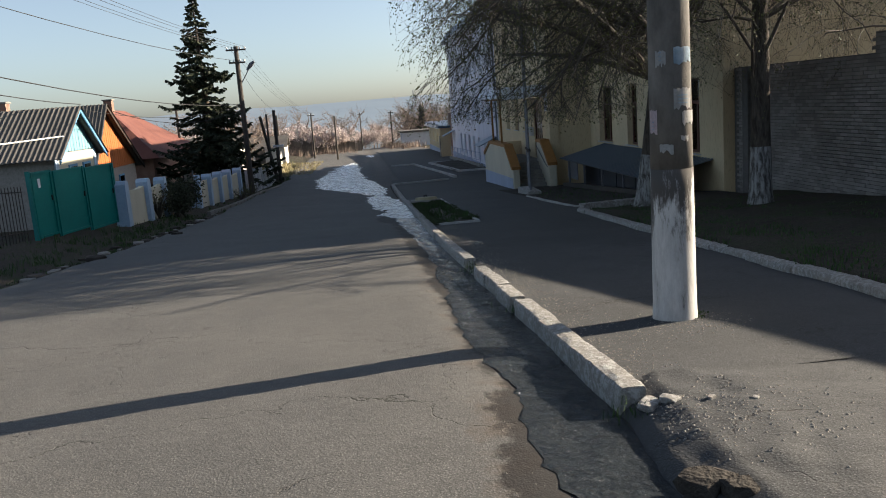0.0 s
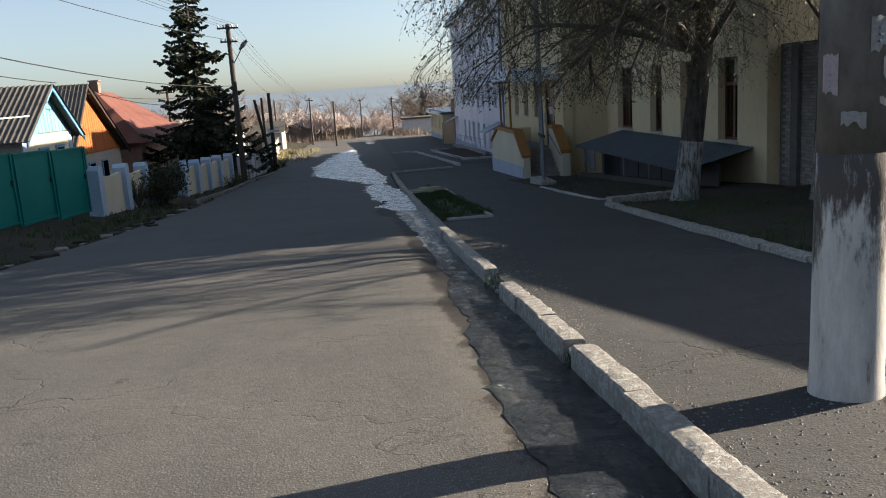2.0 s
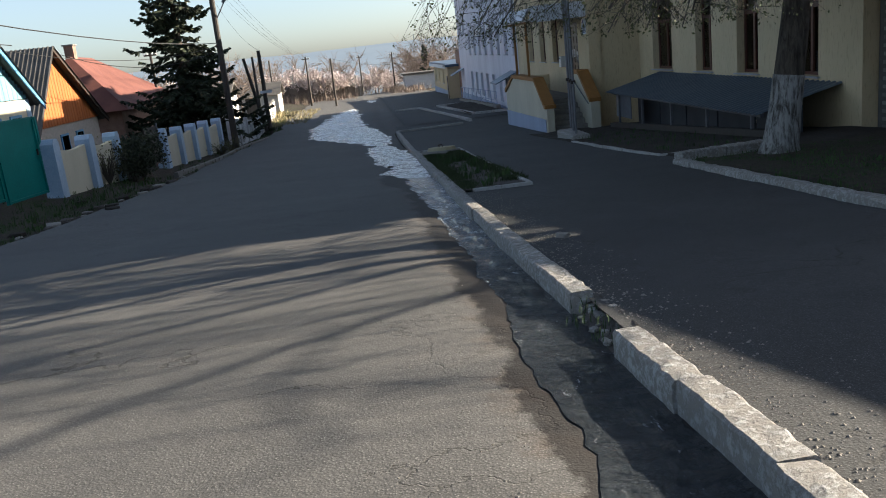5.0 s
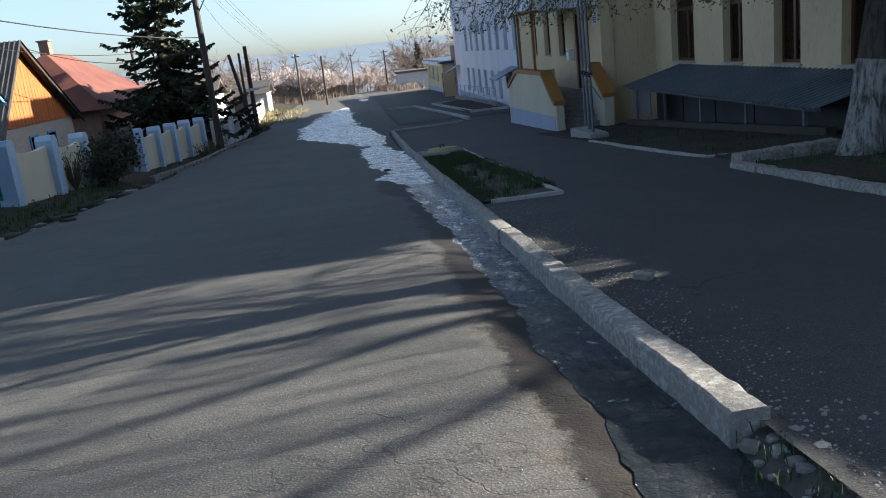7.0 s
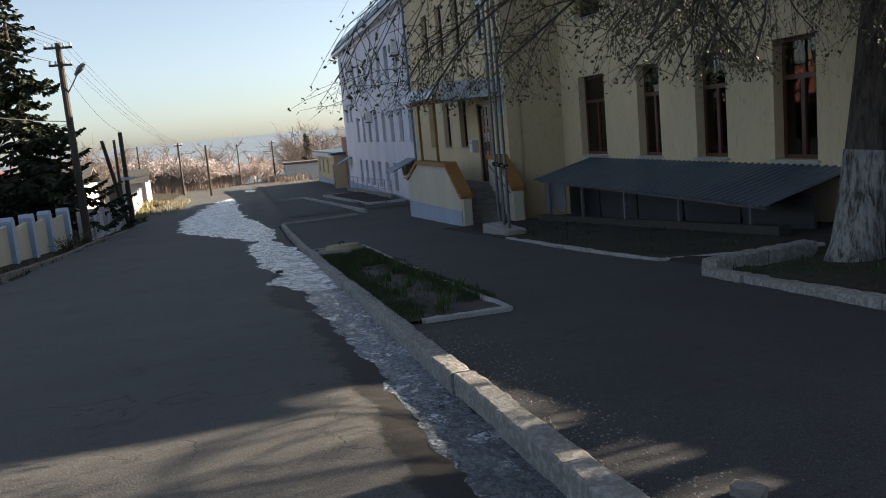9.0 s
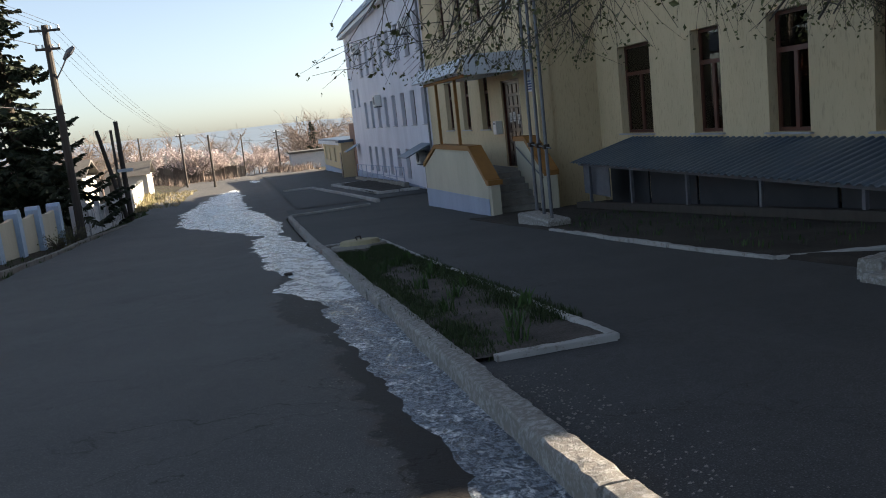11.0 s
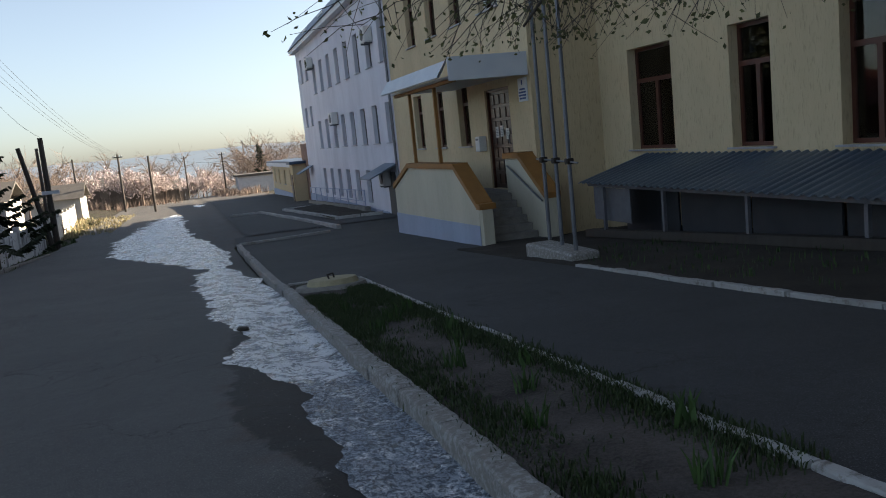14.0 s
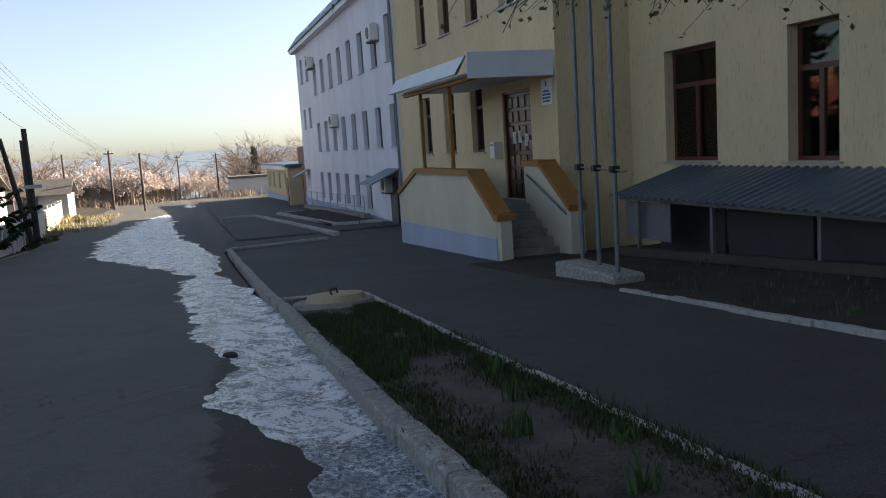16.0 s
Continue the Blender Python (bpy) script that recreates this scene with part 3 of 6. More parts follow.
kerb_line("kerb_lawn_end", "rounded whitewashed end of the lawn kerb", [(5.66, 16.9), (6.5, 17.15), (7.3, 17.3)], 0.22, 0.22, 0.8, M_kerb, lambda x, y: ground_z(y), chip=0.014)
kerb_line("kerb_bed", "thin whitewashed edging of the flower bed", [(6.1, 25.4), (6.04, 22.0), (5.99, 18.6), (7.2, 18.0), (8.0, 17.9)], 0.1, 0.065, 1.0, M_kerb_clean, lambda x, y: ground_z(y) + 0.01, chip=0.007)
kerb_line("kerb_planter", "thin whitewashed edging round the roadside planter", [(2.2, 16.45), (3.12, 16.45), (3.2, 20.0), (3.38, 28.4), (2.2, 28.7)], 0.08, 0.08, 0.95, M_kerb_clean, lambda x, y: ground_z(y) + 0.0, chip=0.007)
kerb_line("kerb_yard", "whitewashed edging across the yard", [(2.15, 41.4), (5.2, 42.0)], 0.14, 0.11, 1.0, M_kerb_clean, lambda x, y: ground_z(y) + 0.0, chip=0.01)
kerb_line("kerb_yard_side", "whitewashed edging along the yard", [(5.7, 43.0), (5.1, 52.0), (4.5, 60.0), (2.8, 60.2)], 0.16, 0.15, 1.0, M_kerb_clean, lambda x, y: ground_z(y) + 0.02, chip=0.01)
kerb_line("kerb_yard_bed", "whitewashed edging of the dark bed by the building", [(8.3, 47.2), (6.5, 47.6), (5.7, 60.0), (7.8, 60.0)], 0.16, 0.16, 1.0, M_kerb_clean, lambda x, y: ground_z(y) + 0.02, chip=0.01)

tagged(part("soil_bed", sheet(arange(0, 1, 0.1), arange(16.48, 28.5, 0.25), lambda x, y: ground_z(y) + 0.055 + rough_z(x * 2, y * 2, 0.03)), M_drysoil, smooth=True), "dry loose soil in the roadside planter", "flower bed", kind="structure")
tagged(part("lawn", sheet(arange(4.1, 13, 0.3), arange(-10, 17.2, 0.5), lambda x, y: ground_z(y) + (0.1 if x > bed_edge(y) + 0.05 else -0.2) + rough_z(x, y, 0.06)), M_ground, smooth=True), "shaded rough lawn under the trees", "lawn", kind="structure")
tagged(part("building_bed", sheet(arange(5.9, 10.3, 0.2), arange(17.2, 31, 0.5), lambda x, y: ground_z(y) + (0.05 if x > 6.05 else -0.1) + rough_z(x, y, 0.05)), M_soil, smooth=True), "dark soil bed beside the building", "flower bed", kind="structure")
tagged(part("yard_bed", sheet(arange(6.2, 8.0, 0.3), arange(47.7, 59.8, 0.6), lambda x, y: ground_z(y) + 0.16 + rough_z(x, y, 0.06)), M_soil, smooth=True), "dark soil bed beside the pale building", "flower bed", kind="structure")

bed_mesh = bpy.data.objects["soil_bed"].data
for v in bed_mesh.vertices:
    bed_left = kerb_x(v.co.y) + 0.05
    v.co.x = bed_left + v.co.x * (float(np.interp(v.co.y, (16.4, 20.0, 28.5), (3.1, 3.18, 3.36))) - bed_left)

# well cover in the planter
cz = ground_z(27.4) + 0.09
cover = thing("well_cover", (2.75, 27.4, cz), "round pale yellow concrete well cover with a lifting hook", "manhole cover")
bm = bmesh.new()
bmesh.ops.create_cone(bm, cap_ends=True, segments=28, radius1=0.58, radius2=0.55, depth=0.06, matrix=pose(2.75, 27.4, cz + 0.0, -4))
part("collar", bm, M_conc, cover, "grey concrete ring")
bm = bmesh.new()
bmesh.ops.create_cone(bm, cap_ends=True, segments=28, radius1=0.42, radius2=0.38, depth=0.09, matrix=pose(2.78, 27.4, cz + 0.07, -4))
part("lid", bm, mottled("pale_yellow_cover_paint", (0.26, 0.225, 0.13), (0.36, 0.32, 0.21), 5, 0.9), cover, "chipped pale yellow lid")
part("hook", tube([(2.72, 27.3, cz + 0.11), (2.7, 27.35, cz + 0.18), (2.8, 27.42, cz + 0.19), (2.82, 27.45, cz + 0.11)], 0.015, 6), M_iron, cover)


# ---- buildings on the pavement side ----
def window_unit(parent, x, y0, y1, z0, z1, frame_mat, mullion=True, transom=True, reveal=0.16, sill=True):
    """A window in a wall that faces -x: frame with bars, pane, sill; the pane stands back by reveal."""
    bm = bmesh.new()
    f, xf = 0.07, x + reveal
    for a in ((y0, y0 + f, z0, z1), (y1 - f, y1, z0, z1), (y0 + f, y1 - f, z0, z0 + f), (y0 + f, y1 - f, z1 - f, z1)):
        box(bm, xf, xf + 0.07, *a)
    zt = z0 + (z1 - z0) * 0.68
    if transom:
        box(bm, xf - 0.005, xf + 0.065, y0 + f, y1 - f, zt - 0.045, zt + 0.045)
    if mullion:
        ym = y0 + (y1 - y0) * 0.52
        box(bm, xf - 0.003, xf + 0.067, ym - 0.05, ym + 0.05, z0 + f, zt - 0.045 if transom else z1 - f)
    w = part("window", bm, frame_mat, parent)
    pane = part("pane", boxed(xf + 0.03, xf + 0.038, y0 + f * 0.5, y1 - f * 0.5, z0 + f * 0.5, z1 - f * 0.5), M_glass, w)
    pane.visible_shadow = False
    if sill:
        part("window_sill", boxed(x - 0.07, xf, y0 - 0.08, y1 + 0.08, z0 - 0.035, z0 - 0.002), M_sill, w, "grey metal sill")
    return w


EAVE = 6.5

# ochre wing with tall windows
wing = thing("ochre_wing", (10.33, 26.0, ground_z(26)), "ochre stuccoed school wing with tall brown-framed windows", "building")
WING_W = [(29.1, 30.75), (26.2, 27.28), (23.55, 24.68), (20.9, 22.05)]
holes = [(a, b, -0.45, 1.72) for a, b in WING_W] + [(a, b, 3.3, 5.2) for a, b in WING_W]
part("wall", pierced(bmesh.new(), 10.33, 10.73, 19.35, 32.05, -2.6, EAVE, holes), M_yellow, wing)
part("side_wall", boxed(10.73, 23.0, 19.35, 19.7, -2.6, EAVE), M_yellow, wing)
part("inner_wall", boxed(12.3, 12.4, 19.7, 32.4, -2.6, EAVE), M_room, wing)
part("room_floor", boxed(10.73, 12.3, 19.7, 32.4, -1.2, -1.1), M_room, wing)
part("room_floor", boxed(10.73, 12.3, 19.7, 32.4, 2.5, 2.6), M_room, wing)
for a, b in WING_W:
    window_unit(wing, 10.33, a, b, -0.45, 1.72, M_frame, reveal=0.2)
    window_unit(wing, 10.33, a, b, 3.3, 5.2, M_frame, reveal=0.2)
    for k in range(2):
        part("curtain", boxed(10.74, 10.76, a + (0.02 if k else (b - a) * 0.6), a + (b - a) * 0.3 if k else b, -0.5, 1.8), M_curtain, wing, "pale net curtain")


def hip_roof(x0, x1, y0, y1, z, rise, over=0.45):
    x0, x1, y0, y1 = x0 - over, x1 + over, y0 - over, y1 + over
    h = (x1 - x0) / 2
    bm = bmesh.new()
    v = [bm.verts.new(p) for p in ((x0, y0, z), (x1, y0, z), (x1, y1, z), (x0, y1, z), ((x0 + x1) / 2, y0 + h, z + rise), ((x0 + x1) / 2, y1 - h, z + rise))]
    for f in ((0, 1, 4), (1, 2, 5, 4), (2, 3, 5), (3, 0, 4, 5), (0, 3, 2, 1)):
        bm.faces.new([v[i] for i in f])
    bmesh.ops.recalc_face_normals(bm, faces=bm.faces)
    return bm


# entrance block in ochre and the long pale building, under one roof line
block = thing("entrance_block", (8.55, 38.0, ground_z(38)), "ochre stuccoed entrance block of the school", "building")
B1 = [(36.35, 37.25), (38.6, 39.55), (40.9, 41.85)]
holes = [(a, b, -0.1, 1.65) for a, b in B1] + [(a, b, 3.28, 5.1) for a, b in B1] + [(33.6, 34.9, 3.28, 5.1), (33.36, 35.02, -1.24, 1.32)]
part("wall", pierced(bmesh.new(), 8.55, 8.95, 32.0, 44.6, -3.0, EAVE, holes), M_yellow, block)
part("side_wall", boxed(8.95, 10.9, 32.05, 32.4, -3.0, EAVE), M_yellow, block)
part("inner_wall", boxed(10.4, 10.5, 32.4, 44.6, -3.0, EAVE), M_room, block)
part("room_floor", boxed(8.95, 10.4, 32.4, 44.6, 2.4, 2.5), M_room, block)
for a, b in B1:
    window_unit(block, 8.55, a, b, -0.1, 1.65, M_frame, mullion=False)
    window_unit(block, 8.55, a, b, 3.28, 5.1, M_frame, mullion=False)
window_unit(block, 8.55, 33.6, 34.9, 3.28, 5.1, M_plastic)

pale = thing("pale_building", (8.55, 57.0, ground_z(57)), "long three-storey pale lilac building with narrow windows", "building")
P_ROWS = []
for zs in ((3.3, 4.95), (0.2, 1.75), (-2.4, -0.95)):
    for k in range(8):
        y = 45.0 + 2.33 * k + (0.2 if zs[0] < -1 else 0)
        if zs[0] < -1 and k < 2:
            continue
        P_ROWS.append((y, y + 0.95, *zs))
for zs in ((4.3, 5.7), (1.6, 2.75)):
    for y in (64.0, 66.0):
        P_ROWS.append((y, y + 0.8, *zs))
part("wall", pierced(bmesh.new(), 8.55, 8.95, 44.6, 68.2, -3.6, EAVE, P_ROWS), M_white, pale)
part("end_wall", boxed(8.95, 23.0, 67.8, 68.2, -3.6, EAVE), M_white, pale)
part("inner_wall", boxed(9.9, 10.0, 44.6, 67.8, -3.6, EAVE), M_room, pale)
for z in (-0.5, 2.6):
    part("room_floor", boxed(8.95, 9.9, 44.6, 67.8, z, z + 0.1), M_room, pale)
part("plinth", boxed(8.49, 8.545, 47.0, 68.0, -3.6, -2.62), M_plinth, pale, "pale blue plinth")
for y0, y1, z0, z1 in P_ROWS:
    window_unit(pale, 8.55, y0, y1, z0, z1, M_greyframe, mullion=False, transom=False, sill=z0 > -1)
part("cornice", boxed(8.2, 8.95, 32.0, 68.6, EAVE - 0.22, EAVE), M_sheetwhite, pale, "pale boxed eaves")
part("back_wall", boxed(22.6, 23.0, 19.7, 67.8, -3.6, EAVE), M_white, pale)
roof = part("roof", hip_roof(8.55, 23.0, 19.35, 68.2, EAVE + 0.01, 2.2), M_roofblue, pale, "blue-grey metal hip roof")
part("roof_edge", prism([(8.12, EAVE + 0.012), (8.75, EAVE + 0.85), (9.2, EAVE + 0.85), (9.2, EAVE + 0.012)], "y", 44.8, 68.6), M_roofblue, pale, "steep blue-grey metal roof edge")
for y in (50.0, 55.5, 61.0):
    part("snow_guard", boxed(8.28, 8.32, y, y + 1.6, EAVE + 0.3, EAVE + 0.4), M_sheetwhite, pale)


def air_conditioner(x, y, z, s=1.0):
    ac = thing("air_conditioner", (x, y, z), "white outdoor air conditioner unit on the wall", "air conditioner", "air conditioners")
    part("casing", boxed(x - 0.35, x, y, y + 0.85 * s, z, z + 0.6 * s, bevel=0.03), M_plastic, ac)
    bm = bmesh.new()
    bmesh.ops.create_cone(bm, cap_ends=True, segments=20, radius1=0.22, radius2=0.22, depth=0.03, matrix=pose(x - 0.36, y + 0.35, z + 0.3, 0, 90, 0))
    part("fan_grille", bm, M_greyframe, ac, "dark round fan grille")
    for k in (0.15, 0.7):
        part("bracket", boxed(x - 0.32, x + 0.02, y + k, y + k + 0.04, z - 0.06, z - 0.002), M_steel, ac)


for p in ((8.53, 46.7, 4.2), (8.53, 61.7, 4.75), (8.53, 55.9, 1.35), (8.53, 46.0, -1.5)):
    air_conditioner(*p)

# drain pipes of the buildings
for y, c in ((44.75, M_steel),):
    dp = thing("drain_pipe", (8.48, y, -2.8), "thin grey drain pipe down the facade", "pipe")
    part("pipe", tube([(8.47, y, EAVE - 0.3), (8.47, y, -2.6)], 0.05, 8), c, dp)

# yellow low annex and garage beyond the pale building
annex = thing("low_annex", (9.2, 82, ground_z(82)), "low ochre annex with a flat dark roof", "building")
AH = [(y, y + 1.0, -2.5, -1.3) for y in (75.0, 79.0, 83.0, 87.0, 90.5)]
part("wall", pierced(bmesh.new(), 8.7, 9.0, 71.5, 93.0, -4.4, -0.85, AH), M_yellow, annex)
part("end_wall", boxed(9.0, 18.0, 92.7, 93.0, -4.4, -0.85), M_yellow, annex)
part("near_wall", boxed(9.0, 18.0, 71.5, 71.8, -4.4, -0.85), M_yellow, annex)
part("inner_wall", boxed(10.2, 10.3, 71.8, 92.7, -4.4, -0.85), M_room, annex)
part("plinth", boxed(8.64, 8.695, 71.5, 93.0, -4.4, -3.1), M_plinth, annex, "pale plinth")
part("roof", boxed(8.3, 18.2, 71.2, 93.4, -0.84, -0.55, bevel=0.03), M_roofblue, annex, "flat dark roof edge")
part("fascia", boxed(8.26, 8.298, 71.2, 93.4, -1.0, -0.7), M_sheetwhite, annex)
for h in AH:
    window_unit(annex, 8.7, *h, M_plastic, mullion=False, transom=False)
porch = thing("side_porch", (8.2, 69.5, ground_z(69)), "brown and ochre porch joining the pale building", "porch")
part("wall", boxed(8.62, 9.6, 68.25, 71.45, -3.5, 0.6), M_redbrick, porch, "brown plaster wall")
part("front_wall", boxed(7.7, 8.6, 70.0, 71.4, -3.5, -0.7), M_yellow, porch)
part("porch_roof", boxed(7.5, 8.65, 69.8, 71.48, -0.69, -0.5), M_roofblue, porch)
part("door", boxed(7.66, 7.698, 70.3, 71.1, -3.3, -1.4), M_door, porch)
gar = thing("garage", (7.0, 112, ground_z(112)), "small grey garage at the end of the yard", "garage")
part("wall", boxed(6.4, 12.0, 110.0, 114.0, -4.6, -2.2), M_greyfence, gar)
part("roof", boxed(6.2, 12.2, 109.7, 114.2, -2.19, -1.95, bevel=0.04), M_slate, gar)

# door, sign, canopy, steps
dr = thing("entrance_door", (8.65, 34.2, -1.24), "closed dark brown panelled steel entrance door", "door")
leaf = part("leaf", boxed(8.66, 8.72, 33.42, 34.96, -1.23, 1.26), M_door, dr)
for r_ in range(7):
    for c_ in range(4):
        y, z = 33.52 + c_ * 0.36 + (0.03 if c_ > 1 else 0), -1.12 + r_ * 0.34
        part("panel", boxed(8.635, 8.659, y, y + 0.25, z, z + 0.26, bevel=0.01), M_door, leaf)
bm = bmesh.new()
box(bm, 8.6, 8.74, 33.36, 33.42, -1.24, 1.32)
box(bm, 8.6, 8.74, 34.96, 35.02, -1.24, 1.32)
box(bm, 8.6, 8.74, 33.42, 34.96, 1.26, 1.32)
part("door_frame", bm, M_frame, dr)
part("handle", tube([(8.6, 33.62, -0.1), (8.57, 33.62, -0.05), (8.57, 33.62, 0.1), (8.6, 33.62, 0.15)], 0.014, 6), M_steel, dr, "steel pull handle")
for k, (y, z) in enumerate(((33.72, 0.02), (34.1, 0.1), (34.42, 0.08))):
    nb = thing("notice", (8.63, y, z), "white paper notice taped to the brown door", "notice", "door notices")
    part("sheet", boxed(8.626, 8.632, y, y + 0.2, z, z + 0.28), M_paper, nb)
    bm = bmesh.new()
    for r_ in range(5):
        box(bm, 8.623, 8.6255, y + 0.03, y + 0.17, z + 0.05 + r_ * 0.04, z + 0.06 + r_ * 0.04)
    part("print", bm, M_ink, nb)
sg = thing("wall_sign", (8.52, 32.4, 1.1), "white plaque with dark blue lettering by the door", "sign")
part("plate", boxed(8.515, 8.545, 32.18, 32.68, 0.88, 1.42, bevel=0.006), M_sheetwhite, sg)
bm = bmesh.new()
for z, w in ((1.14, 0.3), (1.07, 0.4), (1.0, 0.4), (0.93, 0.34)):
    box(bm, 8.507, 8.513, 32.43 - w / 2, 32.43 + w / 2, z, z + 0.04)
box(bm, 8.507, 8.513, 32.4, 32.46, 1.26, 1.37)
part("print", bm, M_blueink, sg, "dark blue bars of small text")
mb = thing("letter_box", (8.45, 35.2, -0.15), "small grey metal letter box beside the door", "letter box")
part("body", boxed(8.33, 8.54, 35.15, 35.45, -0.25, 0.15, bevel=0.01), M_plastic, mb)
part("flap", boxed(8.322, 8.329, 35.2, 35.4, 0.05, 0.1), M_steel, mb)

can = thing("entrance_canopy", (7.6, 34.7, 1.5), "white sheet-metal canopy over the entrance on two ochre posts", "canopy")
part("roof_panel", boxed(6.66, 8.5, 32.06, 37.4, 1.52, 1.58), M_sheetwhite, can)
part("fascia_end", boxed(6.6, 8.5, 32.0, 32.05, 1.46, 1.98), M_sheetwhite, can, "white fascia sheet")
vs, fs = [], []
nn = 66
for i in range(nn + 1):
    y = 32.06 + i * (37.45 - 32.06) / nn
    o = 0.02 * (1 if i % 2 else -1)
    vs += [(6.36 + o, y, 1.56), (6.60 + o, y, 1.92), (6.62 + o, y, 1.90), (6.40 + o, y, 1.54)]
for i in range(nn):
    for k in range(4):
        a, b = i * 4 + k, i * 4 + (k + 1) % 4
        fs.append((a, b, b + 4, a + 4))
part("ribbed_fascia", (vs, fs), M_sheetwhite, can, "pale ribbed sheet hung outwards")
part("beam", boxed(6.7, 6.8, 32.1, 37.3, 1.44, 1.515), M_orange, can)
for y in (33.85, 36.1):
    part("post", boxed(6.78, 6.86, y, y + 0.08, -0.46, 1.44), M_orange, can, "ochre square post")

st = thing("entrance_steps", (7.5, 33.0, ground_z(33)), "concrete steps between ochre parapets with orange copings", "steps")
g0 = ground_z(31.2) + 0.05
wall_l = [(31.2, -2.6), (31.2, -1.36), (32.55, -0.52), (36.6, -0.52), (38.4, -1.15), (38.4, -2.8)]
part("parapet", prism(wall_l, "x", 6.72, 6.98), M_cream, st)
part("parapet_end", boxed(6.73, 6.97, 31.0, 31.198, -2.5, -1.38), M_cream, st)
part("parapet_plinth", prism([(31.19, -2.6), (31.19, -1.74), (38.41, -1.88), (38.41, -2.8)], "x", 6.70, 6.718), M_plinth, st, "pale blue plinth band")
for (ya, za), (yb, zb) in zip(wall_l[1:4], wall_l[2:5]):
    part("coping", prism([(ya - 0.02, za + 0.002), (ya - 0.02, za + 0.13), (yb + 0.02, zb + 0.13), (yb + 0.02, zb + 0.002)], "x", 6.66, 7.04), M_orange, st, "orange painted coping")
part("coping", boxed(6.66, 7.04, 30.96, 31.2, -1.375, -1.25), M_orange, st)
wall_r = [(30.9, -2.6), (30.9, -1.3), (32.2, -0.42), (33.1, -0.42), (33.1, -2.6)]
part("parapet", prism(wall_r, "x", 8.2, 8.5), M_cream, st)
for (ya, za), (yb, zb) in zip(wall_r[1:3], wall_r[2:4]):
    part("coping", prism([(ya - 0.03, za + 0.002), (ya - 0.03, za + 0.13), (yb + 0.02, zb + 0.13), (yb + 0.02, zb + 0.002)], "x", 8.14, 8.54), M_orange, st, "orange painted coping")
for k in range(6):
    part("step", boxed(6.985, 8.195, 31.45 + 0.28 * k, 33.2, -2.45, -2.04 + 0.16 * k - 0.002, bevel=0.012), M_conc, st)
part("landing", boxed(6.985, 8.545, 33.21, 38.38, -2.7, -1.25), M_conc, st)
part("far_parapet", boxed(6.985, 8.54, 38.2, 38.4, -1.248, -0.6), M_yellow, st)
part("handrail", tube([(8.14, 31.0, -1.35), (8.12, 31.2, -1.25), (8.12, 32.8, -0.6), (8.17, 32.95, -0.6)], 0.018, 8), M_steel, st, "grey steel handrail")

# flag poles on a whitewashed block
fz = ground_z(26.6) + 0.03
fp = thing("concrete_plinth", (6.5, 26.6, fz), "chipped whitewashed concrete block for flagpoles", "plinth")
part("block", boxed(6.2, 6.7, 25.8, 27.55, fz - 0.2, fz + 0.2, bevel=0.03), M_kerb, fp)
for x, y in ((6.58, 27.35), (6.46, 26.62), (6.34, 25.9)):
    po = thing("flagpole", (x, y, fz + 0.24), "tall thin grey steel flagpole on the whitewashed block", "flagpole", "flagpoles")
    part("pole", tube([(x, y, fz + 0.23), (x, y, fz + 7.0)], [0.035, 0.028], 10), M_steel, po)
    part("clamp", boxed(x - 0.06, x + 0.06, y - 0.05, y + 0.05, -0.33, -0.24, bevel=0.01), M_iron, po)
br = thing("flagpole_brace", (6.46, 26.6, -0.28), "thin steel bar tying the flagpoles together", "bracket")
part("bar", tube([(6.66, 27.8, -0.28), (6.28, 25.5, -0.3)], 0.015, 6), M_steel, br)

# lean-to over the basement pit
lt = thing("lean_to", (9.3, 25.0, ground_z(25)), "grey-blue corrugated lean-to roof on thin posts over a basement pit", "lean-to")
vs, fs = [], []
n = 300
for i in range(n + 1):
    f = i / n
    yf, yw = 19.6 + f * (29.55 - 19.6), 20.0 + f * (30.3 - 20.0)
    o = (0, 0.028, 0.035, 0.028, 0, 0)[i % 6]
    vs += [(8.3, yf, -0.94 + o), (10.325, yw, -0.55 + o), (10.325, yw, -0.556 + o), (8.3, yf, -0.946 + o)]
for i in range(n):
    for k in range(4):
        a, b = i * 4 + k, i * 4 + (k + 1) % 4
        fs.append((a, b, b + 4, a + 4))
part("corrugated_roof", (vs, fs), M_leanto, lt)
for y in (20.2, 22.4, 24.6, 26.8, 28.9):
    part("post", boxed(8.5, 8.56, y, y + 0.06, ground_z(y) + 0.15, -0.95), M_steel, lt, "grey steel post")
part("beam", boxed(8.49, 8.57, 19.8, 29.5, -1.02, -0.952), M_steel, lt)
part("base_beam", prism([(19.4, ground_z(19.4) + 0.06), (29.6, ground_z(29.6) + 0.06), (29.6, ground_z(29.6) + 0.2), (19.4, ground_z(19.4) + 0.2)], "x", 8.42, 8.62), M_polewood, lt, "dark low timber beam")
part("pit_wall", prism([(19.4, -2.6), (29.7, -2.6), (29.7, ground_z(29.7) + 0.055), (19.4, ground_z(19.4) + 0.055)], "x", 8.45, 8.7), M_soil, lt)
for k, y in enumerate(arange(19.7, 29.5, 1.96)[:-1]):
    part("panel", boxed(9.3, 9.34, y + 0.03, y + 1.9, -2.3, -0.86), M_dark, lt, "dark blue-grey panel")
part("mesh_screen", boxed(8.62, 8.64, 28.1, 29.5, -1.7, -1.05), M_steel, lt, "grey screen")

